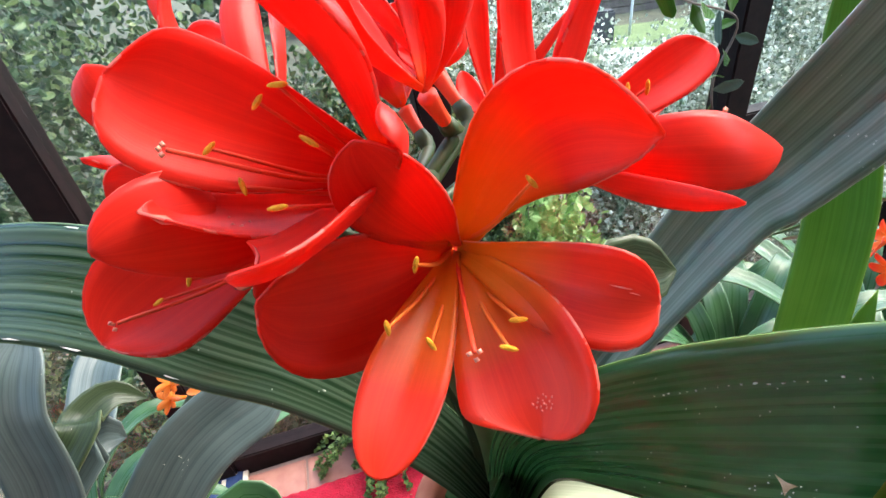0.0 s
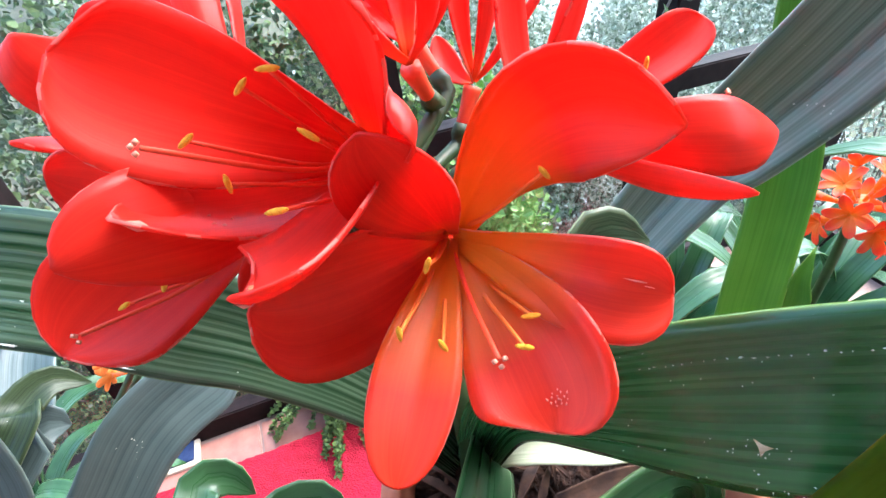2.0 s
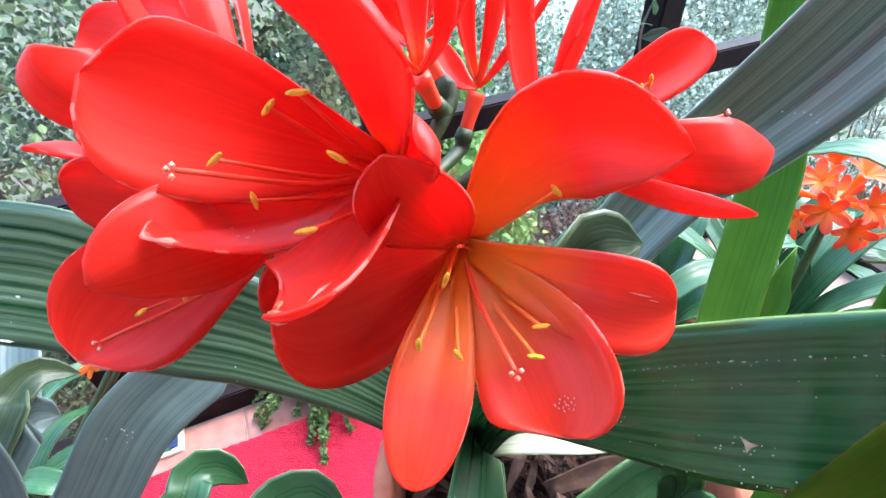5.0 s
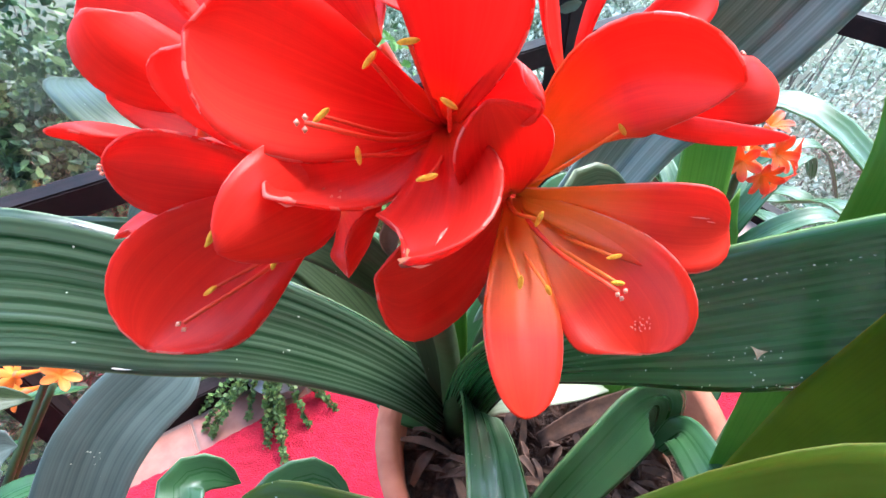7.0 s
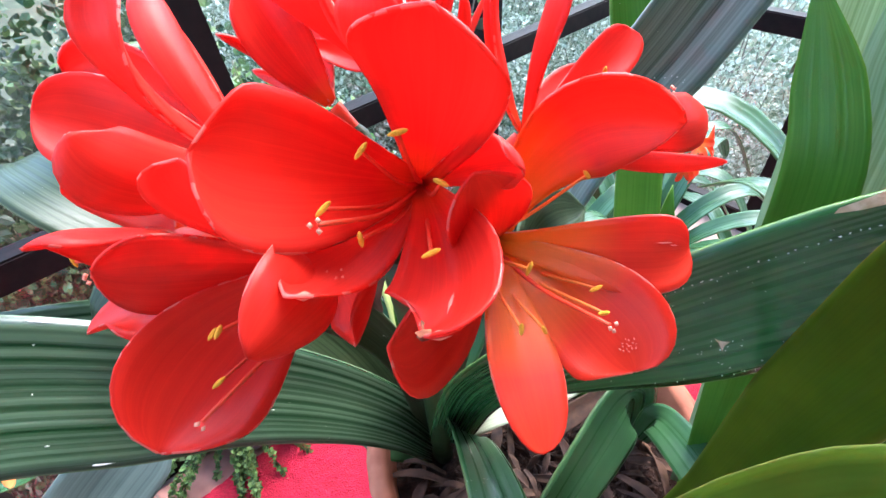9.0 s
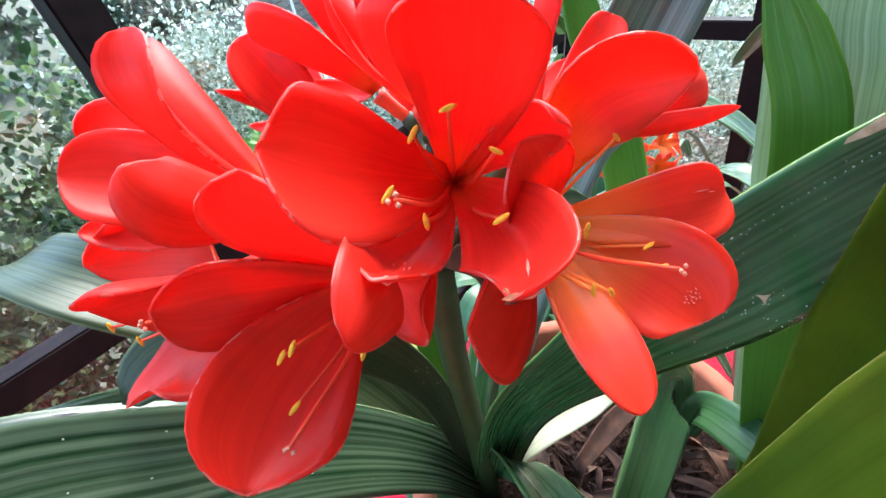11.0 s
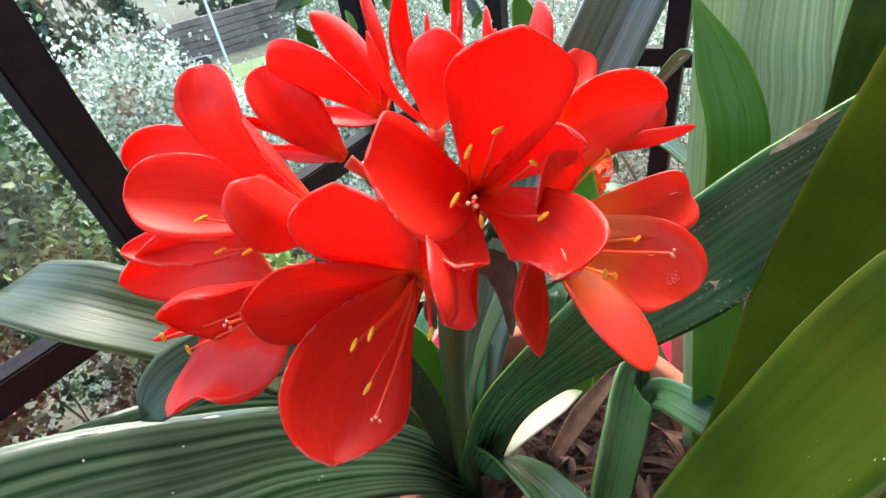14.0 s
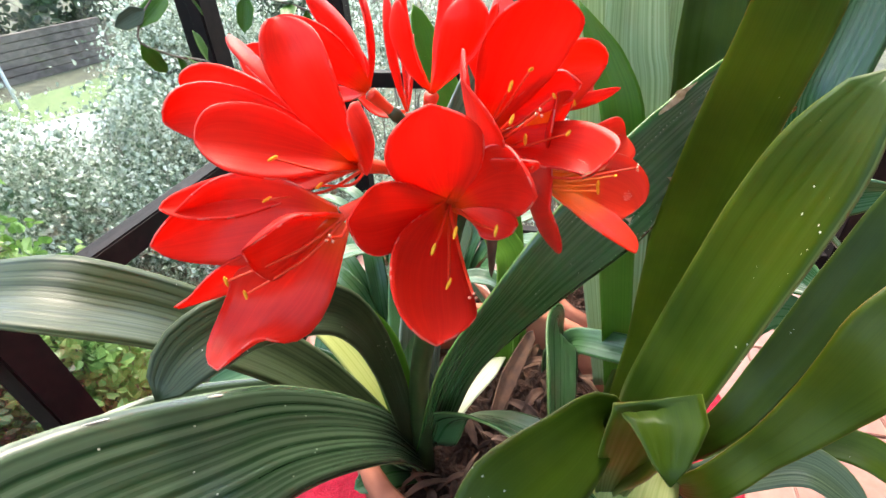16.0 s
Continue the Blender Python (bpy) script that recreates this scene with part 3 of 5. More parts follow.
# the flower that looks down beside it
flower((-0.037, 0.091, 1.196), [
    ((-0.076, 0.082, 1.197), (-0.053, 0.076, 1.185), (-0.075, 0.073, 1.184), {"wide": 0.64}),
    ((-0.062, 0.092, 1.214), (-0.064, 0.091, 1.197), (-0.074, 0.094, 1.210), {"wide": 0.6}),
    ((-0.060, 0.093, 1.218), (-0.045, 0.076, 1.218), (-0.053, 0.085, 1.230), {"wide": 0.6}),
    ((-0.047, 0.071, 1.219), (-0.042, 0.073, 1.202), (-0.053, 0.060, 1.214), {"wide": 0.55}),
    ((-0.030, 0.082, 1.203), (-0.040, 0.074, 1.192), (-0.038, 0.070, 1.196)),
], [((-0.060, 0.082, 1.198), (0.6, 0, 0.6)), ((-0.062, 0.077, 1.191), (0.8, 0, 0.5)), ((-0.049, 0.071, 1.200), (0.5, 0, 1)),
    ((-0.058, 0.077, 1.203), (0.6, 0, 0.8))], (-0.065, 0.069, 1.193), axis=(-0.85, -0.5, 0.0), seed=3)

# flower behind on the side of the windows
flower((-0.043, 0.116, 1.206), [
    ((-0.066, 0.130, 1.229), (-0.071, 0.119, 1.214), (-0.079, 0.131, 1.224)),
    ((-0.068, 0.143, 1.208), (-0.073, 0.135, 1.200), (-0.085, 0.146, 1.206), {"point": 1.7}),
    ((-0.059, 0.100, 1.229), (-0.066, 0.094, 1.219), (-0.066, 0.095, 1.233)),
    ((-0.063, 0.120, 1.236), (-0.056, 0.108, 1.231), (-0.056, 0.122, 1.246)),
    ((-0.0590, 0.1410, 1.2300), (-0.0680, 0.1410, 1.2180), (-0.0743, 0.1490, 1.2240)),
    ((-0.0490, 0.1500, 1.2300), (-0.0510, 0.1570, 1.2200), (-0.0541, 0.1700, 1.2250)),
    ((-0.0470, 0.1360, 1.2290), (-0.0560, 0.1330, 1.2310), (-0.0512, 0.1460, 1.2400), {"point": 2.2}),
], [((-0.069, 0.119, 1.218), (1, 0, 0)), ((-0.065, 0.110, 1.211), (1, 0.2, 0)), ((-0.067, 0.128, 1.204), (1, 0, 0))],
    axis=(-0.8, 0.3, 0.4), seed=4)

# the lowest flower on that side
flower((-0.062, 0.108, 1.201), [
    ((-0.080, 0.101, 1.213), (-0.076, 0.120, 1.188), (-0.086, 0.116, 1.203), {"point": 3}),
    ((-0.067, 0.134, 1.209), (-0.078, 0.140, 1.187), (-0.089, 0.150, 1.196), {"point": 2.0}),
    ((-0.088, 0.138, 1.170), (-0.074, 0.116, 1.180), (-0.096, 0.128, 1.168), {"point": 2.2}),
    ((-0.077, 0.140, 1.183), (-0.080, 0.145, 1.176), (-0.090, 0.150, 1.176), {"point": 2.0}),
], [((-0.087, 0.125, 1.192), (0, 0, 1)), ((-0.084, 0.124, 1.186), (0, 0, 1))], (-0.076, 0.098, 1.206), axis=(-0.8, 0.5, -0.3), seed=5)

# the upright flower at the top, facing the windows
flower((-0.005, 0.141, 1.2127), [
    ((-0.0223, 0.1474, 1.2393), (-0.0100, 0.1630, 1.2180), (-0.0269, 0.1639, 1.2309), {"point": 2.8}),
    ((-0.0125, 0.1500, 1.2330), (-0.0005, 0.1500, 1.2335), (-0.0141, 0.1537, 1.2442), {"point": 2.0}),
    ((-0.0060, 0.1380, 1.2340), (0.0030, 0.1450, 1.2330), (-0.0020, 0.1430, 1.2500), {"point": 2.6}),
    ((0.0035, 0.1480, 1.2230), (0.0020, 0.1550, 1.2160), (-0.0020, 0.1570, 1.2300), {"point": 2.6}),
    ((-0.0050, 0.1600, 1.2130), (-0.0110, 0.1560, 1.2090), (-0.0180, 0.1670, 1.2140), {"point": 2.4}),
], axis=(-0.5, 0.45, 0.74), seed=6, stalk_bow=(0.004, 0.004, 0))

# the flower beside it that leans to the windows, with narrow petals
flower((-0.0165, 0.1500, 1.2010), [
    ((-0.0190, 0.1600, 1.2260), (-0.0330, 0.1580, 1.2150), (-0.0290, 0.1700, 1.2310), {"point": 2.6}),
    ((-0.0250, 0.1620, 1.2130), (-0.0265, 0.1610, 1.2085), (-0.0402, 0.1698, 1.2200), {"point": 1.7, "cup": 0.8}),
    ((-0.0235, 0.1710, 1.2035), (-0.0245, 0.1690, 1.1985), (-0.0324, 0.1890, 1.2010), {"point": 1.7, "cup": 0.8}),
    ((-0.0100, 0.1720, 1.2180), (-0.0200, 0.1750, 1.2130), (-0.0200, 0.1830, 1.2250), {"point": 2.4}),
], axis=(-0.45, 0.5, 0.7), seed=7, neck_len=0.016)

# the flower that stands in the middle and opens towards the top
flower((-0.0063, 0.1140, 1.2153), [
    ((-0.0235, 0.0990, 1.2385), (-0.0150, 0.0905, 1.2395), (-0.0192, 0.0931, 1.2462), {"wide": 0.64, "point": 3.0}),
    ((-0.0040, 0.0960, 1.2320), (0.0000, 0.1000, 1.2340), (-0.0035, 0.0925, 1.2420), {"point": 1.9, "cup": 0.6}),
    ((0.0010, 0.1100, 1.2360), (0.0060, 0.1190, 1.2330), (0.0050, 0.1120, 1.2480), {"point": 2.6}),
    ((-0.0110, 0.1210, 1.2380), (-0.0020, 0.1240, 1.2380), (-0.0070, 0.1200, 1.2500), {"point": 2.6}),
    ((-0.0200, 0.1110, 1.2340), (-0.0170, 0.1190, 1.2320), (-0.0230, 0.1120, 1.2450), {"point": 2.6}),
], axis=(-0.32, -0.45, 0.82), seed=9)

# the flower at the back, half hidden, with curled narrow petals
flower((0.0100, 0.1360, 1.2010), [
    ((0.0100, 0.1420, 1.2260), (0.0040, 0.1340, 1.2280), (0.0080, 0.1390, 1.2420), {"point": 2.4}),
    ((0.0180, 0.1420, 1.2220), (0.0130, 0.1380, 1.2260), (0.0180, 0.1410, 1.2380), {"point": 2.4}),
    ((0.0225, 0.1440, 1.2110), (0.0205, 0.1400, 1.2140), (0.0330, 0.1460, 1.2240), {"point": 2.0, "cup": 0.7}),
    ((0.0060, 0.1480, 1.2060), (0.0020, 0.1440, 1.2020), (0.0020, 0.1530, 1.2090), {"point": 2.4}),
], axis=(0.35, 0.4, 0.8), seed=10)

# the flower on the side of the room
flower((0.018, 0.103, 1.203), [
    ((0.041, 0.082, 1.217), (0.045, 0.077, 1.206), (0.058, 0.086, 1.207), {"wide": 0.62}),
    ((0.042, 0.108, 1.221), (0.044, 0.100, 1.213), (0.052, 0.108, 1.221)),
    ((0.030, 0.080, 1.208), (0.033, 0.078, 1.203), (0.042, 0.066, 1.209), {"point": 1.5}),
    ((0.030, 0.112, 1.226), (0.022, 0.098, 1.230), (0.030, 0.108, 1.240)),
    ((0.018, 0.115, 1.226), (0.010, 0.105, 1.228), (0.014, 0.112, 1.242)),
    ((0.034, 0.118, 1.208), (0.040, 0.110, 1.203), (0.050, 0.120, 1.208)),
], [((0.031, 0.090, 1.219), (0, 0, 1)), ((0.043, 0.092, 1.210), (1, 0, 0)), ((0.038, 0.100, 1.216), (0, 0, 1))],
    (0.047, 0.088, 1.214), axis=(0.8, 0.0, 0.4), seed=8)

under(tube("flower_stem", [HEART + Vector((0, 0, -0.02)), P(0.000, 0.138, 1.05), P(-0.010, 0.120, 1.12), HUB], [0.0085, 0.0072, 0.0066, 0.006], STALK, None, n=20, sides=12), plant)


def on_plant(pts, widths, up, material=None, parent=None, **opts):
    ob = strap_leaf(None, [P(*p) for p in pts], widths, up, material or STRAP, **opts)
    LEAF.append(ob)
    return under(ob, parent or plant)


LEAF = []
PALE_GREEN = leaf_material("pale_green_leaf", (0.11, 0.21, 0.06), (0.50, 0.60, 0.38), (0.4, 0.45, 0.3), 0.36, 0.35)
YELLOWING = leaf_material("yellowing_leaf", (0.30, 0.36, 0.08), (0.52, 0.54, 0.20), (0.5, 0.45, 0.15), 0.45, 0.25)
BRIGHT_LEAF = leaf_material("young_leaf", (0.055, 0.16, 0.010), (0.12, 0.27, 0.03), (0.2, 0.3, 0.05), 0.36, 0.25, 0.6, 0.3, 0.5)


# leaves on the side of the room
on_plant([(0.006, 0.140, 0.990), (0.015, 0.122, 1.060), (0.030, 0.090, 1.118), (0.052, 0.067, 1.151), (0.080, 0.050, 1.172), (0.115, 0.032, 1.190), (0.16, 0.01, 1.20)], [0.03, 0.040, 0.050, 0.061, 0.060, 0.05, 0.03], [(-0.3, -0.8, 0.5), (-0.35, -0.8, 0.4), (-0.4, -0.85, 0.25), (-0.48, -0.87, 0.1)], fold=0.12, seed=1)
spots = np.random.RandomState(17)
SPECKS = [(0.545 + 0.0068 * q + 0.003 * spots.rand(), 0.232 - 0.0007 * q + 0.012 * spots.rand(), 0.0006 + 0.0011 * spots.rand() ** 2, 0.0005 + 0.0004 * spots.rand()) for q in range(46)]
SPECKS += [(0.60 + 0.02 * spots.normal(), 0.72 + 0.05 * spots.normal(), 0.0005 + 0.0004 * spots.rand(), 0.0005) for q in range(14)]
SPECKS += [(0.50 + 0.3 * spots.rand(), 0.90 + 0.07 * spots.rand(), 0.0005 + 0.0005 * spots.rand(), 0.0005) for q in range(22)]
SPECKS += [(0.45 + 0.4 * spots.rand(), 0.1 + 0.8 * spots.rand(), 0.0004 + 0.0004 * spots.rand(), 0.0004) for q in range(26)]
CHALK = mat("pale_fleck", (0.72, 0.72, 0.64), 0.8)
TAN = speckled("dry_scar", (0.42, 0.26, 0.13), (0.68, 0.50, 0.33), 300, 0.9)
for k, (u, v, ln, wd) in enumerate([(0.605, 0.73, 0.0050, 0.006), (0.69, 0.73, 0.0045, 0.005), (0.745, 0.035, 0.050, 0.007)] + SPECKS):
    for face in (1, -1):
        scab(LEAF[-1], u, v, ln, wd, TAN if k < 3 else CHALK, "dry tan scar" if k < 3 else "pale fleck", k, face, k < 2)
on_plant([(0.0100, 0.1500, 0.9900), (0.0450, 0.1680, 1.0450), (0.0960, 0.1725, 1.1325), (0.1105, 0.1640, 1.1602), (0.1203, 0.1556, 1.1828), (0.1268, 0.1508, 1.1985), (0.1390, 0.1415, 1.2310), (0.1580, 0.1280, 1.2800)], [0.03, 0.038, 0.044, 0.047, 0.0485, 0.048, 0.046, 0.04], (-0.4, -0.7, 0.5), PAINTED_SHEEN, fold=0.5, seed=2)
on_plant([(0.09, 0.13, 0.985), (0.132, 0.143, 1.045), (0.142, 0.159, 1.064), (0.162, 0.194, 1.121), (0.164, 0.221, 1.177), (0.162, 0.232, 1.213)], [0.03, 0.035, 0.035, 0.036, 0.028, 0.018], (-0.5, -0.8, 0.5), BRIGHT_LEAF, seed=3)
on_plant([(0.10, 0.12, 0.985), (0.155, 0.150, 1.060), (0.162, 0.160, 1.083), (0.168, 0.166, 1.097)], [0.016, 0.016, 0.014, 0.004], (-0.5, -0.8, 0.5), BRIGHT_LEAF, blunt=0.7, n=24, seed=15)
on_plant([(0.010, 0.152, 1.0), (0.025, 0.146, 1.08), (0.042, 0.128, 1.142), (0.061, 0.122, 1.152)], [0.03, 0.036, 0.036, 0.03], (0.5, -0.6, 0.6), GREY_LEAF, seed=13)
# leaves on the side of the windows
on_plant([(-0.002, 0.143, 0.990), (-0.02, 0.145, 1.03), (-0.045, 0.147, 1.065), (-0.075, 0.145, 1.10), (-0.101, 0.142, 1.122), (-0.142, 0.147, 1.143), (-0.19, 0.15, 1.15), (-0.25, 0.15, 1.14)], [0.03, 0.04, 0.048, 0.055, 0.06, 0.065, 0.06, 0.04], [(0.4, -0.6, 0.7), (0.3, -0.65, 0.7), (0.2, -0.7, 0.7)], STRIPED, fold=0.15, seed=4)
for q in range(16):
    for face in (1, -1):
        scab(LEAF[-1], 0.35 + 0.6 * spots.rand(), 0.06 + 0.9 * spots.rand(), 0.0012 + 0.002 * spots.rand() ** 3, 0.0008, CHALK, "pale fleck", 90 + q, face)
for q in range(7):
    for face in (1, -1):
        scab(LEAF[-1], 0.50 + 0.05 * q + 0.02 * spots.rand(), (0.965, 0.035)[q % 2], 0.009 + 0.006 * spots.rand(), 0.0012, CHALK, "pale streak along the leaf edge", 120 + q, face)
on_plant([(-0.004, 0.15, 0.99), (-0.04, 0.168, 1.06), (-0.08, 0.183, 1.092), (-0.113, 0.188, 1.108), (-0.16, 0.193, 1.118), (-0.21, 0.2, 1.11)], [0.03, 0.04, 0.042, 0.042, 0.04, 0.025], (0.2, -0.6, 0.75), STRIPED, seed=14)
on_plant([(-0.005, 0.150, 0.995), (-0.035, 0.172, 1.075), (-0.070, 0.182, 1.135), (-0.10, 0.196, 1.168), (-0.118, 0.222, 1.172), (-0.127, 0.242, 1.166)], [0.03, 0.04, 0.044, 0.044, 0.04, 0.03], (0.3, -0.6, 0.8), OLIVE, seed=5)
on_plant([(0.0, 0.146, 0.99), (-0.010, 0.149, 1.072), (-0.036, 0.143, 1.132), (-0.068, 0.147, 1.156), (-0.09, 0.152, 1.157), (-0.104, 0.154, 1.149)], [0.014, 0.020, 0.027, 0.028, 0.028, 0.024], (-0.35, -0.5, 0.8), OLIVE, seed=6)
# short leaves round the heart
on_plant([(-0.004, 0.146, 0.975), (-0.020, 0.152, 0.992), (-0.038, 0.163, 0.992)], [0.02, 0.028, 0.02], (0, -0.5, 0.8), SMOOTH, blunt=0.6, n=20, seed=7)
on_plant([(0.008, 0.137, 0.995), (0.010, 0.125, 1.022), (0.004, 0.095, 1.048), (-0.004, 0.064, 1.058), (-0.012, 0.03, 1.045)], [0.03, 0.034, 0.034, 0.034, 0.03], (0.3, -0.3, 0.9), SMOOTH, seed=8)
on_plant([(0.012, 0.142, 0.990), (0.030, 0.138, 1.006), (0.074, 0.136, 0.998), (0.128, 0.137, 0.985)], [0.02, 0.028, 0.026, 0.012], (-0.35, -0.5, 0.8), PALE, n=24, seed=9)
on_plant([(0.008, 0.148, 0.985), (0.012, 0.153, 1.005), (0.021, 0.160, 1.026), (0.049, 0.177, 1.056), (0.071, 0.189, 1.085), (0.09, 0.20, 1.10)], [0.02, 0.026, 0.030, 0.036, 0.034, 0.024], (-0.5, -0.6, 0.6), SMOOTH, seed=10)
on_plant([(0.012, 0.147, 0.985), (0.020, 0.151, 1.003), (0.034, 0.158, 1.022), (0.064, 0.176, 1.048), (0.088, 0.188, 1.07)], [0.016, 0.02, 0.024, 0.026, 0.018], (-0.5, -0.6, 0.6), BLUE_LEAF, seed=17)
on_plant([(0.0, 0.150, 0.99), (0.0, 0.168, 1.010), (-0.006, 0.195, 1.035), (-0.022, 0.225, 1.048), (-0.05, 0.25, 1.045)], [0.03, 0.034, 0.036, 0.036, 0.025], (0.1, -0.6, 0.8), SMOOTH, seed=11)
on_plant([(0.002, 0.152, 0.99), (0.007, 0.165, 1.015), (0.012, 0.195, 1.045), (0.012, 0.222, 1.065), (0.010, 0.245, 1.078)], [0.025, 0.03, 0.032, 0.03, 0.018], (-0.2, -0.6, 0.8), YELLOWING, seed=12)
on_plant([(0.002, 0.150, 0.99), (0.006, 0.158, 1.03), (0.006, 0.166, 1.065), (0.003, 0.175, 1.095)], [0.02, 0.026, 0.028, 0.018], (-0.3, -0.7, 0.4), BRIGHT_LEAF, blunt=0.8, seed=16)


def clump(at, label):
    ob = tagged(new("clivia_plant"), label, "potted plant")
    ob.location = at
    return ob


def leaf_of(owner, pts, widths, up, material, **opts):
    ob = strap_leaf(None, [P(*p) for p in pts], widths, up, material, **opts)
    ob.parent = owner
    ob.matrix_parent_inverse = Matrix.Translation(-owner.location)
    return ob


# ---- the second clivia, close by ----
other = clump(P(0.06, 0.04, 0.985), "second clivia without flowers, broad arching green leaves")
RUST = speckled("rusty_edge", (0.14, 0.05, 0.01), (0.5, 0.2, 0.03), 500, 0.9)
FACE = (-0.85, 0.05, 0.55)
def near_leaf(pts, widths, up, material):
    k = len(other.children)
    ob = leaf_of(other, pts, widths, up, material, fold=0.18, blunt=0.97 if k == 6 else 0.88, seed=21 + k)
    if k == 0:
        for q in range(5):
            scab(ob, 0.60 + 0.045 * q, 0.995, 0.007, 0.0025, RUST, "rusty brown notch in the leaf edge", 70 + q)
    return ob


near_leaf([(0.0500, 0.0420, 0.9850), (0.0560, 0.0410, 1.0300), (0.0650, 0.0380, 1.0760), (0.0640, 0.0340, 1.1400), (0.0560, 0.0280, 1.1920), (0.0484, 0.0213, 1.2356), (0.0446, 0.0203, 1.2698)], [0.022, 0.0235, 0.026, 0.037, 0.036, 0.032, 0.0256], FACE, FRESH)
near_leaf([(0.030, 0.042, 0.985), (0.0, 0.036, 1.06), (-0.024, 0.0285, 1.12), (-0.0178, 0.0216, 1.1555), (-0.0103, 0.0134, 1.1927), (-0.0070, 0.0063, 1.221), (-0.0060, 0.003, 1.233)], [0.02, 0.032, 0.040, 0.0425, 0.041, 0.034, 0.028], (-0.6, 0.74, 0.36), BROAD)
near_leaf([(0.030, 0.038, 0.985), (0.004, 0.039, 1.070), (-0.018, 0.041, 1.110), (-0.029, 0.0430, 1.1205), (-0.047, 0.0490, 1.1205), (-0.066, 0.057, 1.119), (-0.085, 0.066, 1.105)], [0.012, 0.016, 0.021, 0.026, 0.035, 0.042, 0.036], [(-0.8, -0.3, 0.4), (-0.7, -0.35, 0.6), (-0.4, -0.4, 0.8), (-0.2, -0.45, 0.85)], BROAD)
near_leaf([(0.020, 0.036, 0.985), (-0.010, 0.0340, 1.060), (-0.034, 0.0310, 1.118), (-0.0400, 0.0275, 1.1490), (-0.0455, 0.0240, 1.1530), (-0.0570, 0.0195, 1.1445)], [0.014, 0.018, 0.024, 0.029, 0.030, 0.016], [(-0.9, -0.3, 0.2), (-0.9, -0.3, 0.2), (-0.6, -0.28, 0.7), (-0.5, -0.28, 0.8)], BROAD)
near_leaf([(0.06, 0.02, 0.99), (0.0, 0.006, 1.068), (0.002, -0.009, 1.101), (0.009, -0.02, 1.125), (0.014, -0.028, 1.151), (0.03, -0.037, 1.172)], [0.025, 0.018, 0.018, 0.026, 0.036, 0.03], FACE, FRESH)
near_leaf([(0.065, 0.02, 0.985), (0.058, -0.004, 1.042), (0.074, -0.018, 1.075), (0.09, -0.031, 1.117), (0.104, -0.04, 1.146), (0.12, -0.05, 1.18)], [0.022, 0.022, 0.027, 0.032, 0.030, 0.02], FACE, BROAD)
near_leaf([(0.108, 0.100, 0.985), (0.095, 0.096, 1.030), (0.075, 0.088, 1.056), (0.050, 0.078, 1.052), (0.0254, 0.0685, 1.042), (0.012, 0.063, 1.034)], [0.02, 0.030, 0.039, 0.041, 0.039, 0.033], [(-0.5, -0.8, 0.2), (-0.1, -0.8, 0.5), (0.2, -0.8, 0.55)], SMOOTH)
near_leaf([(0.106, 0.092, 0.985), (0.1045, 0.087, 1.012), (0.1004, 0.0809, 1.0255), (0.0928, 0.0600, 1.0372), (0.0811, 0.0388, 1.0500), (0.0730, 0.0240, 1.0520)], [0.016, 0.022, 0.0262, 0.0274, 0.0256, 0.02], [(-0.7, -0.7, 0.1), (-0.3, 0.3, 0.85), (-0.2, 0.58, 0.78)], SMOOTH)
near_leaf([(0.100, 0.050, 0.985), (0.103, 0.060, 1.05), (0.107, 0.070, 1.115), (0.111, 0.077, 1.172), (0.115, 0.090, 1.199), (0.116, 0.106, 1.225)], [0.02, 0.024, 0.028, 0.029, 0.024, 0.006], (-0.85, -0.4, 0.3), BRIGHT_LEAF)
near_leaf([(0.112, 0.050, 0.985), (0.125, 0.058, 1.06), (0.145, 0.070, 1.12), (0.154, 0.079, 1.176), (0.159, 0.086, 1.20), (0.165, 0.095, 1.27)], [0.02, 0.030, 0.042, 0.046, 0.046, 0.034], (-0.85, -0.4, 0.3), PALE_GREEN)
near_leaf([(0.112, 0.045, 0.985), (0.130, 0.042, 1.06), (0.150, 0.045, 1.12), (0.160, 0.047, 1.176), (0.165, 0.050, 1.20), (0.170, 0.055, 1.27)], [0.02, 0.030, 0.040, 0.044, 0.044, 0.034], (-0.9, -0.2, 0.3), BROAD)
near_leaf([(0.11, 0.06, 0.985), (0.145, 0.085, 1.06), (0.175, 0.105, 1.12), (0.184, 0.113, 1.17), (0.188, 0.120, 1.21), (0.19, 0.125, 1.27)], [0.02, 0.030, 0.038, 0.042, 0.040, 0.03], (-0.85, -0.4, 0.3), PALE_GREEN)
near_leaf([(0.109, 0.044, 0.99), (0.120, 0.045, 1.035), (0.136, 0.047, 1.056), (0.158, 0.056, 1.088), (0.19, 0.065, 1.13), (0.22, 0.07, 1.165)], [0.015, 0.016, 0.020, 0.028, 0.028, 0.012], (-0.6, -0.6, 0.5), SMOOTH)
near_leaf([(0.110, 0.043, 0.99), (0.120, 0.043, 1.018), (0.142, 0.041, 1.030), (0.172, 0.032, 1.040), (0.20, 0.02, 1.035)], [0.012, 0.012, 0.014, 0.016, 0.010], (-0.3, -0.5, 0.8), SMOOTH)
near_leaf([(0.055, 0.03, 0.985), (0.030, 0.024, 1.045), (0.012, 0.023, 1.054), (-0.002, 0.025, 1.054), (-0.02, 0.025, 1.04)], [0.03, 0.03, 0.034, 0.045, 0.04], (-0.3, 0, 0.95), YELLOWING)
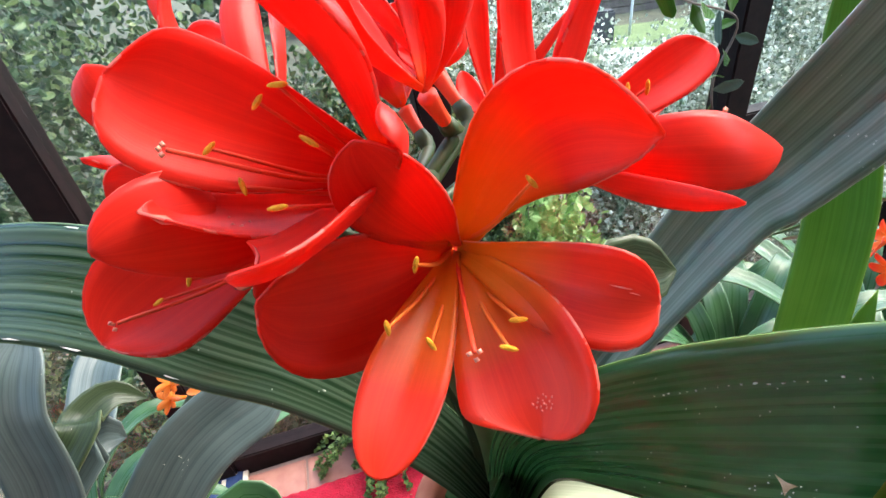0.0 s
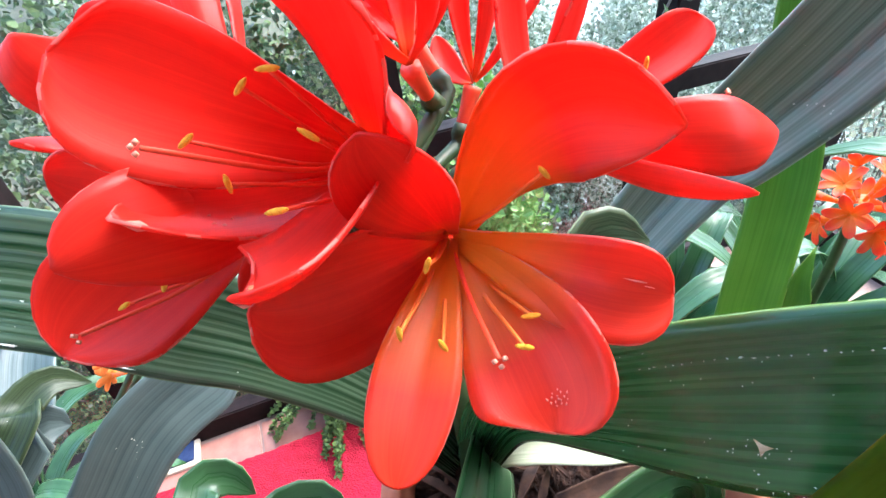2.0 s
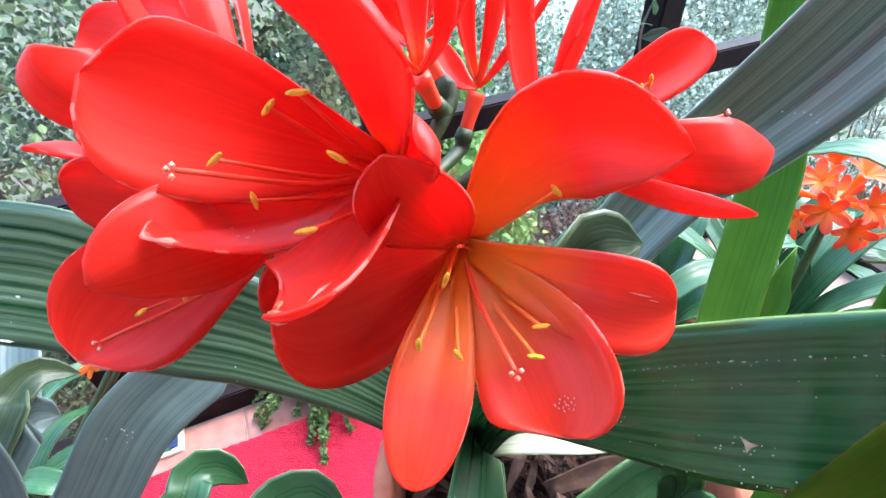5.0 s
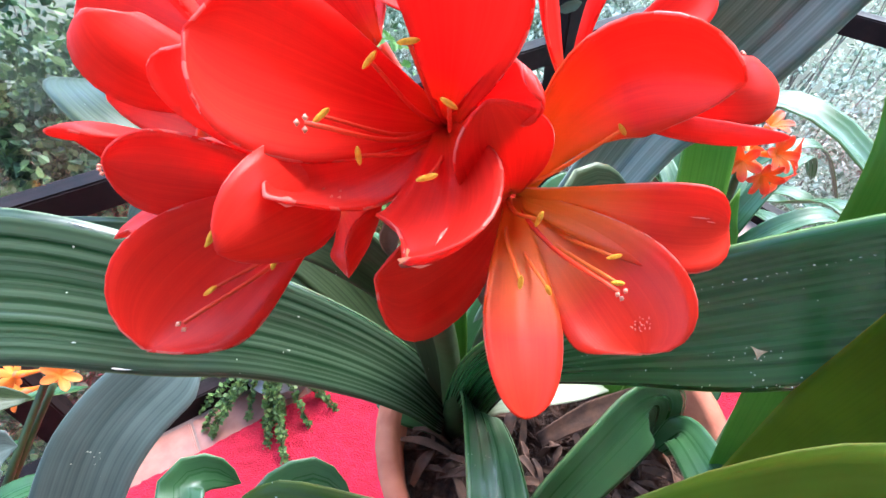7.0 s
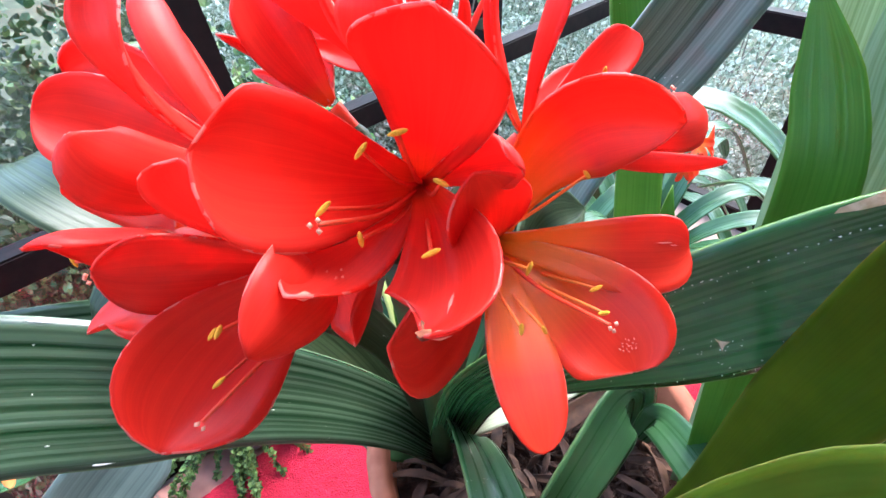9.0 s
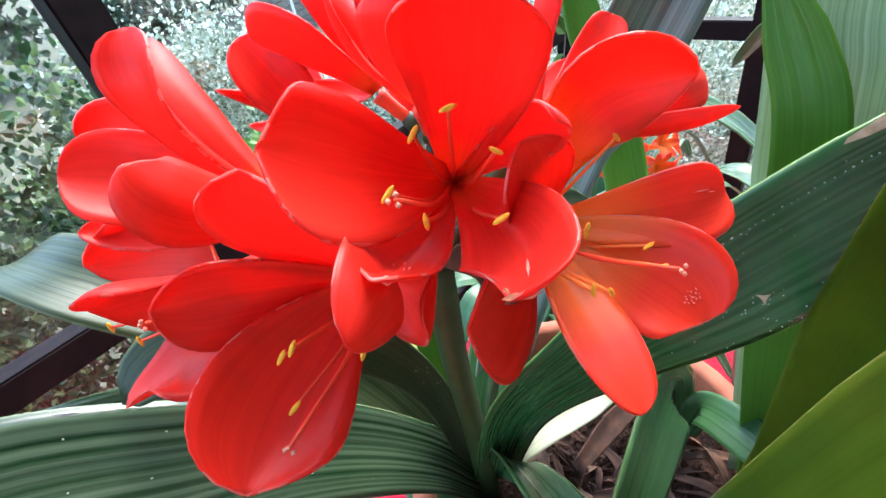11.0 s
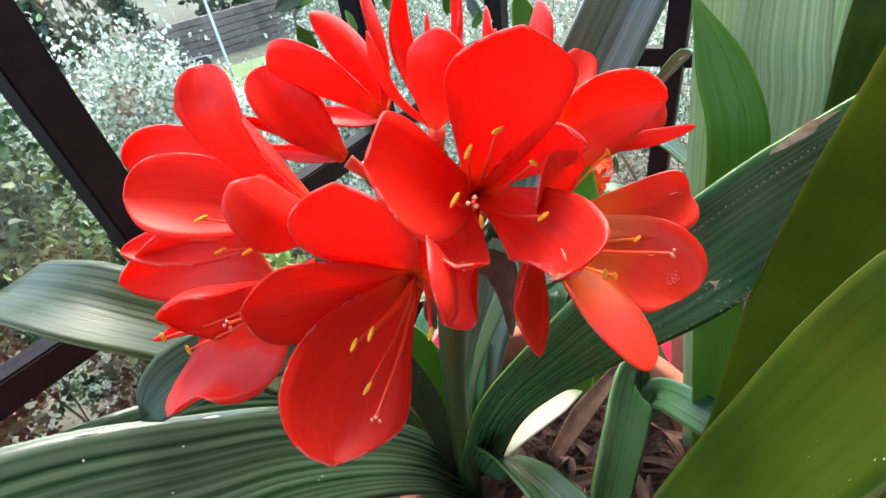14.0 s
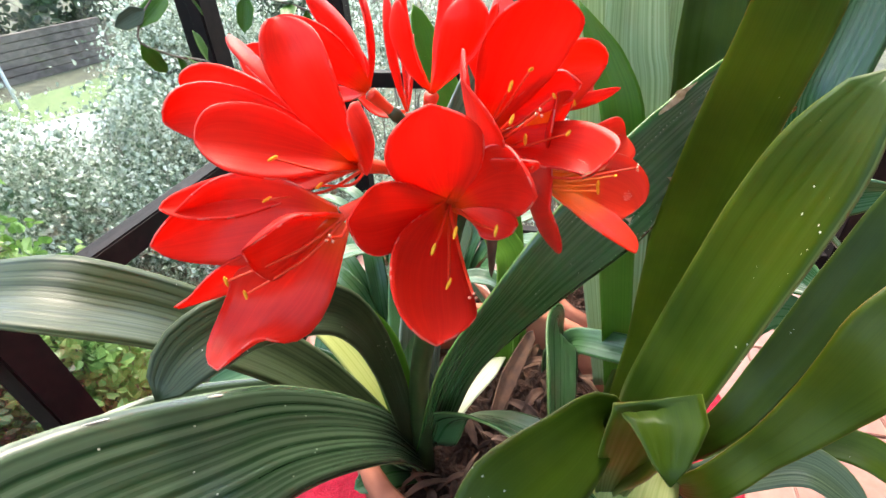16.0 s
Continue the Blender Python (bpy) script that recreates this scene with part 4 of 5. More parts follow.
near_leaf([(0.06, 0.02, 0.985), (0.035, 0.002, 1.020), (0.045, -0.018, 1.034), (0.052, -0.041, 1.045), (0.045, -0.064, 1.040)], [0.025, 0.024, 0.026, 0.026, 0.018], (-0.5, 0, 0.85), GREY_LEAF)
near_leaf([(0.075, 0.02, 0.985), (0.083, -0.02, 1.01), (0.087, -0.049, 1.026), (0.085, -0.07, 1.032), (0.075, -0.092, 1.028)], [0.025, 0.022, 0.022, 0.024, 0.018], (-0.5, 0, 0.85), BROAD)
near_leaf([(0.08, 0.03, 0.985), (0.11, 0.01, 1.03), (0.135, -0.01, 1.06), (0.15, -0.04, 1.06)], [0.025, 0.03, 0.034, 0.02], (-0.6, 0, 0.8), SMOOTH)
near_leaf([(0.08, 0.05, 0.985), (0.13, 0.04, 1.04), (0.165, 0.03, 1.09), (0.19, 0.02, 1.15)], [0.025, 0.034, 0.036, 0.02], (-0.8, -0.2, 0.6), FRESH)

# ---- clivias farther off ----
third = clump(P(-0.37, 0.03, 0.86), "clivia with broad grey-green leaves standing beside the window")
def third_leaf(pts, widths, up, material):
    leaf_of(third, pts, widths, up, material, seed=41 + len(third.children))


third_leaf([(-0.36, 0.04, 0.87), (-0.25, 0.14, 0.92), (-0.20, 0.195, 0.972), (-0.157, 0.226, 0.988), (-0.145, 0.235, 0.986)], [0.04, 0.06, 0.068, 0.066, 0.06], (0.3, -0.75, 0.6), BLUE_LEAF)
third_leaf([(-0.36, 0.04, 0.88), (-0.252, 0.13, 0.98), (-0.249, 0.165, 1.06), (-0.250, 0.195, 1.085)], [0.04, 0.05, 0.048, 0.042], (0.3, -0.9, 0.3), BLUE_LEAF)
third_leaf([(-0.36, 0.04, 0.87), (-0.30, 0.20, 0.95), (-0.31, 0.28, 0.98), (-0.30, 0.34, 0.97)], [0.04, 0.05, 0.05, 0.03], (0.3, -0.5, 0.8), BLUE_LEAF)
third_leaf([(-0.36, 0.04, 0.87), (-0.25, 0.18, 0.90), (-0.22, 0.25, 0.91), (-0.18, 0.31, 0.88)], [0.04, 0.05, 0.05, 0.03], (0.1, -0.4, 0.9), SMOOTH)
third_leaf([(-0.36, 0.04, 0.87), (-0.24, 0.09, 0.95), (-0.155, 0.127, 0.981), (-0.146, 0.148, 0.986), (-0.133, 0.152, 0.982), (-0.12, 0.146, 0.972)], [0.03, 0.035, 0.032, 0.031, 0.028, 0.018], (0.1, -0.5, 0.8), SMOOTH)
third_leaf([(-0.36, 0.03, 0.87), (-0.22, 0.07, 0.96), (-0.112, 0.108, 0.992), (-0.094, 0.124, 0.992), (-0.077, 0.128, 0.989), (-0.061, 0.117, 0.978)], [0.03, 0.035, 0.036, 0.036, 0.033, 0.02], (0.1, -0.5, 0.8), SMOOTH)
third_leaf([(-0.36, 0.05, 0.88), (-0.2518, 0.1624, 1.0088), (-0.2450, 0.1881, 1.0202), (-0.2349, 0.2035, 1.0223), (-0.2194, 0.2082, 1.0110)], [0.03, 0.036, 0.032, 0.026, 0.012], (0.3, -0.5, 0.8), OLIVE)
third_leaf([(-0.36, 0.05, 0.88), (-0.2513, 0.1577, 0.9990), (-0.2456, 0.1753, 1.0060), (-0.2365, 0.1854, 1.0060), (-0.2276, 0.1876, 1.0000)], [0.03, 0.042, 0.044, 0.040, 0.03], (0.3, -0.6, 0.7), BLUE_LEAF)


def trumpet(parent, at, axis, size, material, seed):
    """A small open flower far off."""
    ax = unit(axis)
    x = unit(np.cross(ax, (0.3, 0.1, 0.9)))
    y = np.cross(ax, x)
    at = np.array(at, float)
    tub = tube("flower", [at - ax * size * 0.9, at - ax * size * 0.4, at], [size * 0.05, size * 0.09, size * 0.16], material, None, n=5)
    tub.parent, tub.matrix_parent_inverse = parent, Matrix.Translation(-parent.location)
    rng = np.random.RandomState(seed)
    for k in range(6):
        a = math.pi * k / 3 + rng.rand() * 0.3
        d, s = math.cos(a) * x + math.sin(a) * y, -math.sin(a) * x + math.cos(a) * y
        m = at + d * size * 0.34 + ax * size * 0.26
        tepal(tub, at, m - s * size * 0.15, m + s * size * 0.15, at + d * size * 0.62 + ax * size * 0.3, ax, cup=0.3, seed=seed * 7 + k, material=material)


def far_clivia(at, heads, reach, n, material, label, seed, leaf=SMOOTH, low=0.0):
    """A clivia of arching leaves round a heart, with flower heads."""
    owner = clump(at, label)
    rng = np.random.RandomState(seed)
    for k in range(n):
        a = 2 * math.pi * (k + rng.rand() * 0.6) / n
        d = Vector((math.cos(a), math.sin(a), 0))
        r = reach * (0.75 + 0.5 * rng.rand())
        up = 0.9 + 0.5 * rng.rand()
        pts = [at + d * 0.02, at + d * r * 0.3 + Vector((0, 0, r * 0.55 * up)), at + d * r * 0.7 + Vector((0, 0, r * 0.75 * up)), at + d * r * 1.1 + Vector((0, 0, r * (0.5 * up - low)))]
        ob = strap_leaf(None, pts, [0.03, 0.045, 0.042, 0.02], d * -0.4 + Vector((0, 0, 1)), leaf, n=20, seed=seed * 9 + k)
        ob.parent, ob.matrix_parent_inverse = owner, Matrix.Translation(-owner.location)
    for k, (head, count, size) in enumerate(heads):
        stem = tube("flower_stem", [at, (at + head) / 2 + Vector((0.01, 0, 0.02)), head], [0.008, 0.007, 0.006], STALK, None)
        stem.parent, stem.matrix_parent_inverse = owner, Matrix.Translation(-owner.location)
        for q in range(count):
            up, turn = 1 - 1.5 * (q + 0.5) / count, 2.4 * q + 0.5 * rng.rand()
            d = Vector(unit((math.cos(turn) * math.sqrt(1 - up * up) - 0.25, math.sin(turn) * math.sqrt(1 - up * up) - 0.35, up)))
            trumpet(owner, head + d * size * 1.15, d, size, material, seed * 31 + k * 13 + q)
    return owner


ORANGE = tepal_material("orange_tepal", 0.7, 0.8, (0.80, 0.07, 0.020), (0.90, 0.15, 0.045))
APRICOT = tepal_material("apricot_tepal", 0.7, 0.7, (0.86, 0.30, 0.05), (0.93, 0.44, 0.11))
far_clivia(P(-0.63, 0.36, 0.45), [(P(-0.415, 0.47, 0.735), 2, 0.05), (P(-0.43, 0.475, 0.70), 2, 0.05)], 0.26, 11, APRICOT, "clivia with a few pale apricot flowers in front of the window", 3)
far_clivia(P(0.46, 0.40, 0.62), [(P(0.40, 0.355, 0.955), 11, 0.044)], 0.30, 14, ORANGE, "clivia with a round head of orange flowers", 4)
far_clivia(P(0.30, 0.42, 0.66), [], 0.26, 12, ORANGE, "leafy clivia without flowers on the tiles", 5, low=0.3)
far_clivia(P(0.62, 0.62, 0.50), [], 0.34, 14, ORANGE, "leafy clivia without flowers on the tiles", 6, low=0.2)
tall = far_clivia(P(0.36, 0.10, 0.85), [(P(0.46, 0.085, 1.19), 5, 0.06)], 0.30, 10, APRICOT, "tall clivia with broad leaves and a pale orange flower", 7)
def tall_leaf(pts, widths, material):
    leaf_of(tall, pts, widths, (-0.85, -0.3, 0.35), material, seed=61 + len(tall.children))


tall_leaf([(0.36, 0.10, 0.86), (0.28, 0.102, 1.02), (0.252, 0.102, 1.131), (0.261, 0.103, 1.164), (0.268, 0.108, 1.201), (0.271, 0.116, 1.28)], [0.03, 0.04, 0.044, 0.048, 0.048, 0.04], PALE_GREEN)
tall_leaf([(0.36, 0.10, 0.86), (0.26, 0.07, 1.05), (0.24, 0.07, 1.147), (0.248, 0.071, 1.174), (0.253, 0.074, 1.204), (0.257, 0.084, 1.28)], [0.03, 0.036, 0.034, 0.036, 0.036, 0.03], PALE_GREEN)
tall_leaf([(0.36, 0.10, 0.86), (0.33, 0.05, 1.0), (0.31, 0.04, 1.1), (0.31, 0.04, 1.19), (0.32, 0.04, 1.28)], [0.03, 0.045, 0.05, 0.05, 0.04], PALE_GREEN)
tall_leaf([(0.36, 0.10, 0.86), (0.33, 0.00, 0.98), (0.31, -0.04, 1.05), (0.30, -0.09, 1.08)], [0.03, 0.045, 0.05, 0.03], STRAP)
tall_leaf([(0.36, 0.10, 0.86), (0.27, 0.02, 0.98), (0.22, -0.02, 1.04), (0.19, -0.05, 1.05)], [0.03, 0.045, 0.045, 0.03], STRAP)

tall_leaf([(0.36, 0.10, 0.86), (0.22, 0.01, 1.03), (0.1668, -0.0052, 1.1376), (0.1794, -0.0042, 1.1741), (0.1876, -0.0081, 1.2135), (0.1905, -0.0092, 1.26)], [0.03, 0.036, 0.044, 0.05, 0.05, 0.04], STRAP)

# ---- pots ----
def pot(at, radius, height, label, soil=True):
    ring, sides = [], 40
    prof = [(0.0, 0.0), (radius * 0.72, 0.0), (radius * 0.94, height - 0.045), (radius * 0.955, height - 0.042), (radius, height - 0.038), (radius, height - 0.004), (radius - 0.004, height),
            (radius - 0.012, height), (radius - 0.015, height - 0.004), (radius * 0.86, height - 0.05), (radius * 0.7, 0.02), (0.0, 0.02)]
    verts, faces = [], []
    for r, z in prof:
        for k in range(sides):
            a = 2 * math.pi * k / sides
            verts.append((at[0] + r * math.cos(a), at[1] + r * math.sin(a), at[2] + z))
    for i in range(len(prof) - 1):
        for k in range(sides):
            a, b = i * sides + k, i * sides + (k + 1) % sides
            faces.append((a, b, b + sides, a + sides))
    ob = obj("flower_pot", verts, faces, TERRACOTTA)
    tagged(ob, label, "flower pot")
    rs = radius * 0.86
    verts, faces = [(at[0], at[1], at[2] + height - 0.05)], []
    rng = np.random.RandomState(3)
    for i in range(1, 13):
        for k in range(48):
            a = 2 * math.pi * k / 48
            verts.append((at[0] + rs * i / 12 * math.cos(a), at[1] + rs * i / 12 * math.sin(a), at[2] + height - 0.05 + rng.rand() * 0.012))
    for k in range(48):
        faces.append((0, 1 + k, 1 + (k + 1) % 48))
    for i in range(11):
        for k in range(48):
            a, b = 1 + i * 48 + k, 1 + i * 48 + (k + 1) % 48
            faces.append((a, a + 48, b + 48, b))
    obj("soil", verts, faces, SOIL, ob, "dark crumbly potting soil", smooth=False)
    return ob


def stand(at, radius, label="plain round wooden plant stand under a flower pot"):
    """A turned wooden stand: foot, column and plate."""
    h = at[2]
    prof = [(radius, 0.0), (radius, 0.02), (radius * 0.5, 0.035), (radius * 0.42, h * 0.5), (radius * 0.5, h - 0.03), (radius, h - 0.02), (radius, h)]
    verts, faces = [], []
    for r, z in prof:
        verts += [(at[0] + r * math.cos(2 * math.pi * k / 24), at[1] + r * math.sin(2 * math.pi * k / 24), z) for k in range(24)]
    for i in range(len(prof) - 1):
        for k in range(24):
            a, b = i * 24 + k, i * 24 + (k + 1) % 24
            faces.append((a, b, b + 24, a + 24))
    faces += [tuple(reversed(range(24))), tuple(range(len(prof) * 24 - 24, len(prof) * 24))]
    return tagged(obj("plant_stand", verts, faces, FRAME, smooth=False), label, "plant stand")


def potted(x, y, z, radius, height, label):
    """A pot whose soil reaches plan height z; on a stand where it does not reach the floor."""
    top = (z - FLOOR) * S + 0.045
    foot = top - height
    if foot < 0.06:
        foot, height = 0.016, top - 0.016
    else:
        stand((x * S, y * S, foot), radius * 0.66)
    return pot((x * S, y * S, foot), radius, height, label)


potted(0.05, 0.115, 0.972, 0.128, 0.26, "terracotta flower pot filled with dark soil and dry husks")
potted(-0.37, 0.03, 0.86, 0.11, 0.22, "terracotta flower pot beside the window")
potted(-0.63, 0.36, 0.45, 0.10, 0.2, "terracotta flower pot on the tiles")
potted(0.46, 0.40, 0.62, 0.11, 0.24, "terracotta flower pot on the mat")
potted(0.30, 0.42, 0.66, 0.11, 0.24, "terracotta flower pot on the mat")
potted(0.62, 0.62, 0.50, 0.11, 0.24, "terracotta flower pot on the mat")
potted(0.36, 0.10, 0.85, 0.11, 0.24, "terracotta flower pot on a stand")


def litter():
    """Dry leaf bases and husks lying on the soil."""
    rng = np.random.RandomState(12)
    for k in range(130):
        a, r = rng.rand() * 6.28, 0.085 * math.sqrt(rng.rand())
        at = P(0.05, 0.115, 0.972) + Vector((r * math.cos(a) * 1.15, r * math.sin(a) * 1.15, 0.006 + rng.rand() * 0.008))
        b = rng.rand() * 6.28
        d = Vector((math.cos(b), math.sin(b), 0)) * (0.006 + 0.02 * rng.rand())
        lift = Vector((0, 0, 0.004 + 0.012 * rng.rand()))
        w = 0.003 + 0.007 * rng.rand()
        ob = strap_leaf(None, [at - d, at + lift, at + d + lift * 0.3], [w * 0.5, w, w * 0.4], (rng.normal() * 0.5, rng.normal() * 0.5, 1), HUSK, name="dry_husk", n=8, thick=0.0006, seed=k)
        tagged(ob, "dry brown leaf husk lying on the potting soil", "dry husk", group="husks on the soil")


litter()
big = strap_leaf(None, [P(0.045, 0.115, 0.987), P(0.075, 0.118, 0.995), P(0.12, 0.118, 1.002)], [0.012, 0.018, 0.012], (0, -0.6, 0.7), HUSK, name="dry_leaf", n=14, thick=0.0008)
tagged(big, "withered grey-brown leaf lying across the soil", "dry leaf")
for k, (pts, w) in enumerate([([(-0.016, 0.097, 1.186), (-0.006, 0.094, 1.176), (-0.003, 0.094, 1.146)], 0.013), ([(-0.020, 0.102, 1.184), (-0.026, 0.104, 1.17), (-0.024, 0.106, 1.158)], 0.007)]):
    under(strap_leaf(None, [P(*q) for q in pts], [w * 0.7, w, w * 0.15], (-0.3, -0.9, 0.1), HUSK, name="bract", label="dry papery brown bract", n=12, thick=0.0005), plant)


def trailing():
    """A small trailing plant in a grey bowl on the tiles by the window."""
    grey = speckled("grey_plastic", (0.2, 0.2, 0.21), (0.3, 0.3, 0.31), 40, 0.5)
    at = P(-0.215, 0.665, FLOOR)
    rng = np.random.RandomState(4)
    root = tagged(tube("trailing_plant", [at + Vector((0, 0, 0.0)), at + Vector((0, 0, 0.05)), at + Vector((0, 0, 0.1))], [0.06, 0.085, 0.1], grey, None, n=6, sides=24), "small-leaved trailing plant spilling out of a grey bowl", "potted plant")
    sprig = foliage_material("sprig_leaf", (0.04, 0.09, 0.02), (0.12, 0.2, 0.05), (0.2, 0.28, 0.08))
    for k in range(44):
        a = rng.rand() * 6.28
        d = Vector((math.cos(a), math.sin(a), 0))
        r = 0.11 + 0.15 * rng.rand()
        pts = [at + Vector((0, 0, 0.09)), at + d * 0.07 + Vector((0, 0, 0.13)), at + d * r * 0.8 + Vector((0, 0, 0.06)), at + d * r + Vector((0, 0, 0.01))]
        stem = tube("sprig", pts, [0.002, 0.0016, 0.001], STALK, root, n=16, sides=5)
        line, _ = catmull(pts, 40)
        n = len(line) * 5
        base = np.repeat(line, 5, axis=0)
        ax = unit(rng.normal(size=(n, 3)))
        sd = unit(np.cross(ax, rng.normal(size=(n, 3))))
        ln = 0.013 * (0.6 + 0.8 * rng.rand(n, 1))
        v = np.stack([base, base + ax * ln * 0.5 + sd * ln * 0.4, base + ax * ln, base + ax * ln * 0.5 - sd * ln * 0.4], 1).reshape(-1, 3)
        i = np.arange(n)[:, None] * 4
        obj("leaves_of_sprig", v, np.concatenate([i + [0, 1, 2], i + [0, 2, 3]]).tolist(), sprig, stem, smooth=False)["kind"] = "stuff"


trailing()


def vine():
    """A climber with smooth oval leaves hanging beside the window post."""
    leafy = leaf_material("vine_leaf", (0.03, 0.10, 0.01), (0.09, 0.22, 0.03), (0.14, 0.26, 0.06), 0.3, 0.3, 0.2)
    dull = leaf_material("vine_leaf_back", (0.05, 0.09, 0.06), (0.12, 0.17, 0.13), (0.14, 0.2, 0.12), 0.3, 0.2, 0.2)
    pts = [P(0.45, 0.89, 0.86), P(0.42, 0.86, 0.96), P(0.44, 0.86, 1.05), P(0.33, 0.80, 1.10), P(0.29, 0.80, 1.135), P(0.36, 0.78, 1.19), P(0.50, 0.66, 1.14), P(0.53, 0.60, 1.06), P(0.52, 0.59, 0.97)]
    root = tube("climber", pts, [0.003, 0.003, 0.0025, 0.0025, 0.002, 0.002, 0.002, 0.0018, 0.001], TWIG, None, n=60, sides=6)
    tagged(root, "climbing vine with smooth oval leaves beside the window post", "climber")
    rng = np.random.RandomState(8)
    line, _ = catmull(pts, 60)
    for k in range(4, 60, 2):
        at = Vector(line[k])
        d = Vector(unit(rng.normal(size=3) + np.array([0, -0.4, -0.5])))
        ln = 0.038 + 0.034 * rng.rand()
        end = at + d * ln * 1.3
        ob = strap_leaf(None, [at, at + d * ln * 0.45, at + d * ln, end], [0.002, ln * 0.62, ln * 0.5, 0.002], Vector(rng.normal(size=3)) + Vector((-0.5, -0.8, 0.6)), leafy if k % 3 else dull, fold=0.3, n=14, thick=0.0005, seed=k)
        ob.parent = root


vine()


# ---- outside ----
def shrub(name, label, centre, size, count, leaf, material, seed, twigs=40, twig_mat=None):
    """A bush: forked twigs and a crown of many small folded leaves in clumps."""
    rng = np.random.RandomState(seed)
    c, sz = np.array(centre, float), np.array(size, float)
    root = tagged(new(name), label, "shrub")
    root.location = (c[0], c[1], GZ)
    d = unit(rng.normal(size=(170, 3)))
    hubs = c + d * sz * (0.5 + 0.5 * rng.rand(170, 1) ** 0.5)
    pick = rng.randint(0, 170, count)
    pos = hubs[pick] + rng.normal(size=(count, 3)) * np.minimum(0.11 * sz, 0.14 + 0.02 * sz)
    ax = unit(rng.normal(size=(count, 3)) + np.array([0, 0, 0.5]))
    sd = unit(np.cross(ax, rng.normal(size=(count, 3))))
    up = np.cross(ax, sd)
    ln = leaf * (0.6 + 0.8 * rng.rand(count, 1))
    w = ln * 0.42
    rim_at = ((0.0, 0.0, 0.0), (0.28, 0.85, 0.1), (0.66, 0.8, 0.1), (1.0, 0.0, -0.05), (0.66, -0.8, 0.1), (0.28, -0.85, 0.1))
    v = np.stack([pos + ax * ln * p + sd * w * q + up * ln * r for p, q, r in rim_at], 1).reshape(-1, 3)
    i = np.arange(count)[:, None] * 6
    faces = np.concatenate([i + [0, 1, 2, 3], i + [0, 3, 4, 5]]).tolist()
    crown = obj("foliage", v, faces, material, None, smooth=False)
    crown.parent, crown.matrix_parent_inverse = root, Matrix.Translation(-root.location)
    verts, faces = [], []
    for k in range(twigs):
        a = np.array([c[0], c[1], GZ]) + rng.normal(size=3) * [0.08, 0.08, 0]
        b = hubs[rng.randint(0, 90)]
        m = (a + b) / 2 + rng.normal(size=3) * 0.12 * sz
        line, _ = catmull([a, m, b, b + (b - m) * 0.3], 8)
        o = len(verts)
        for q, p in enumerate(line):
            r = 0.012 * (1 - q / 9.5)
            verts += [p + [r, 0, 0], p + [-r * 0.5, r * 0.87, 0], p + [-r * 0.5, -r * 0.87, 0]]
        for q in range(8):
            for e in range(3):
                x, y = o + q * 3 + e, o + q * 3 + (e + 1) % 3
                faces.append((x, y, y + 3, x + 3))
    br = obj("branches", verts, faces, twig_mat or TWIG)
    br.parent, br.matrix_parent_inverse = root, Matrix.Translation(-root.location)
    return root


GZ = -2.4
GREEN = foliage_material("hedge_leaf", (0.010, 0.032, 0.012), (0.044, 0.094, 0.034), (0.22, 0.30, 0.11))
VARIEGATED = foliage_material("variegated_leaf", (0.07, 0.12, 0.065), (0.42, 0.48, 0.37), (0.78, 0.81, 0.72))
BRIGHT = foliage_material("bright_leaf", (0.10, 0.22, 0.05), (0.20, 0.36, 0.09), (0.34, 0.48, 0.16))
IVY = foliage_material("ivy_leaf", (0.08, 0.14, 0.05), (0.22, 0.30, 0.13), (0.5, 0.52, 0.36))
DARKLEAF = foliage_material("tree_leaf", (0.012, 0.028, 0.016), (0.04, 0.075, 0.04), (0.08, 0.12, 0.06))
slab("ground", [Vector((-400, -60, 0)), Vector((400, -60, 0)), Vector((400, 600, 0)), Vector((-400, 600, 0))], GZ - 0.5, GZ, GROUND, "bare garden soil sloping away under the shrubs", "ground")
SHRUBS = [
    ("dense green garden shrub close to the windows", (-2.1, 2.4, -0.7), (1.3, 0.8, 2.1), 40000, 0.038, GREEN, 40),
    ("dense green garden shrub close to the windows", (-0.58, 2.5, -0.85), (1.0, 0.75, 1.75), 40000, 0.038, GREEN, 40),
    ("low green shrub with broad bright leaves", (0.25, 2.5, -0.95), (0.5, 0.5, 1.25), 9000, 0.05, BRIGHT, 30),
    ("pale variegated shrub with cream-edged leaves", (0.25, 3.9, -1.0), (1.2, 0.9, 1.75), 70000, 0.031, VARIEGATED, 60),
    ("pale variegated shrub with cream-edged leaves", (1.5, 3.5, -1.2), (1.1, 0.9, 1.6), 70000, 0.031, VARIEGATED, 60),
    ("tall pale variegated shrub with upright shoots", (2.6, 4.3, -0.8), (1.1, 0.9, 1.6), 70000, 0.031, VARIEGATED, 90),
    ("low tangled ground cover of pale variegated ivy", (0.9, 2.1, -2.0), (1.1, 0.7, 0.55), 20000, 0.045, IVY, 60),
    ("twiggy grey shrub with thin pale leaves", (3.6, 2.9, -0.8), (1.1, 1.2, 1.7), 24000, 0.034, VARIEGATED, 190),
    ("twiggy grey shrub with thin pale leaves", (4.2, 1.2, -0.8), (1.1, 1.2, 1.7), 22000, 0.034, VARIEGATED, 190),
    ("low tangled ground cover of pale variegated ivy", (2.4, 2.2, -2.0), (1.1, 0.8, 0.6), 20000, 0.045, IVY, 60),
    ("low tangled ground cover of small green leaves", (-1.0, 1.7, -2.1), (1.2, 0.6, 0.5), 16000, 0.045, GREEN, 80),
]
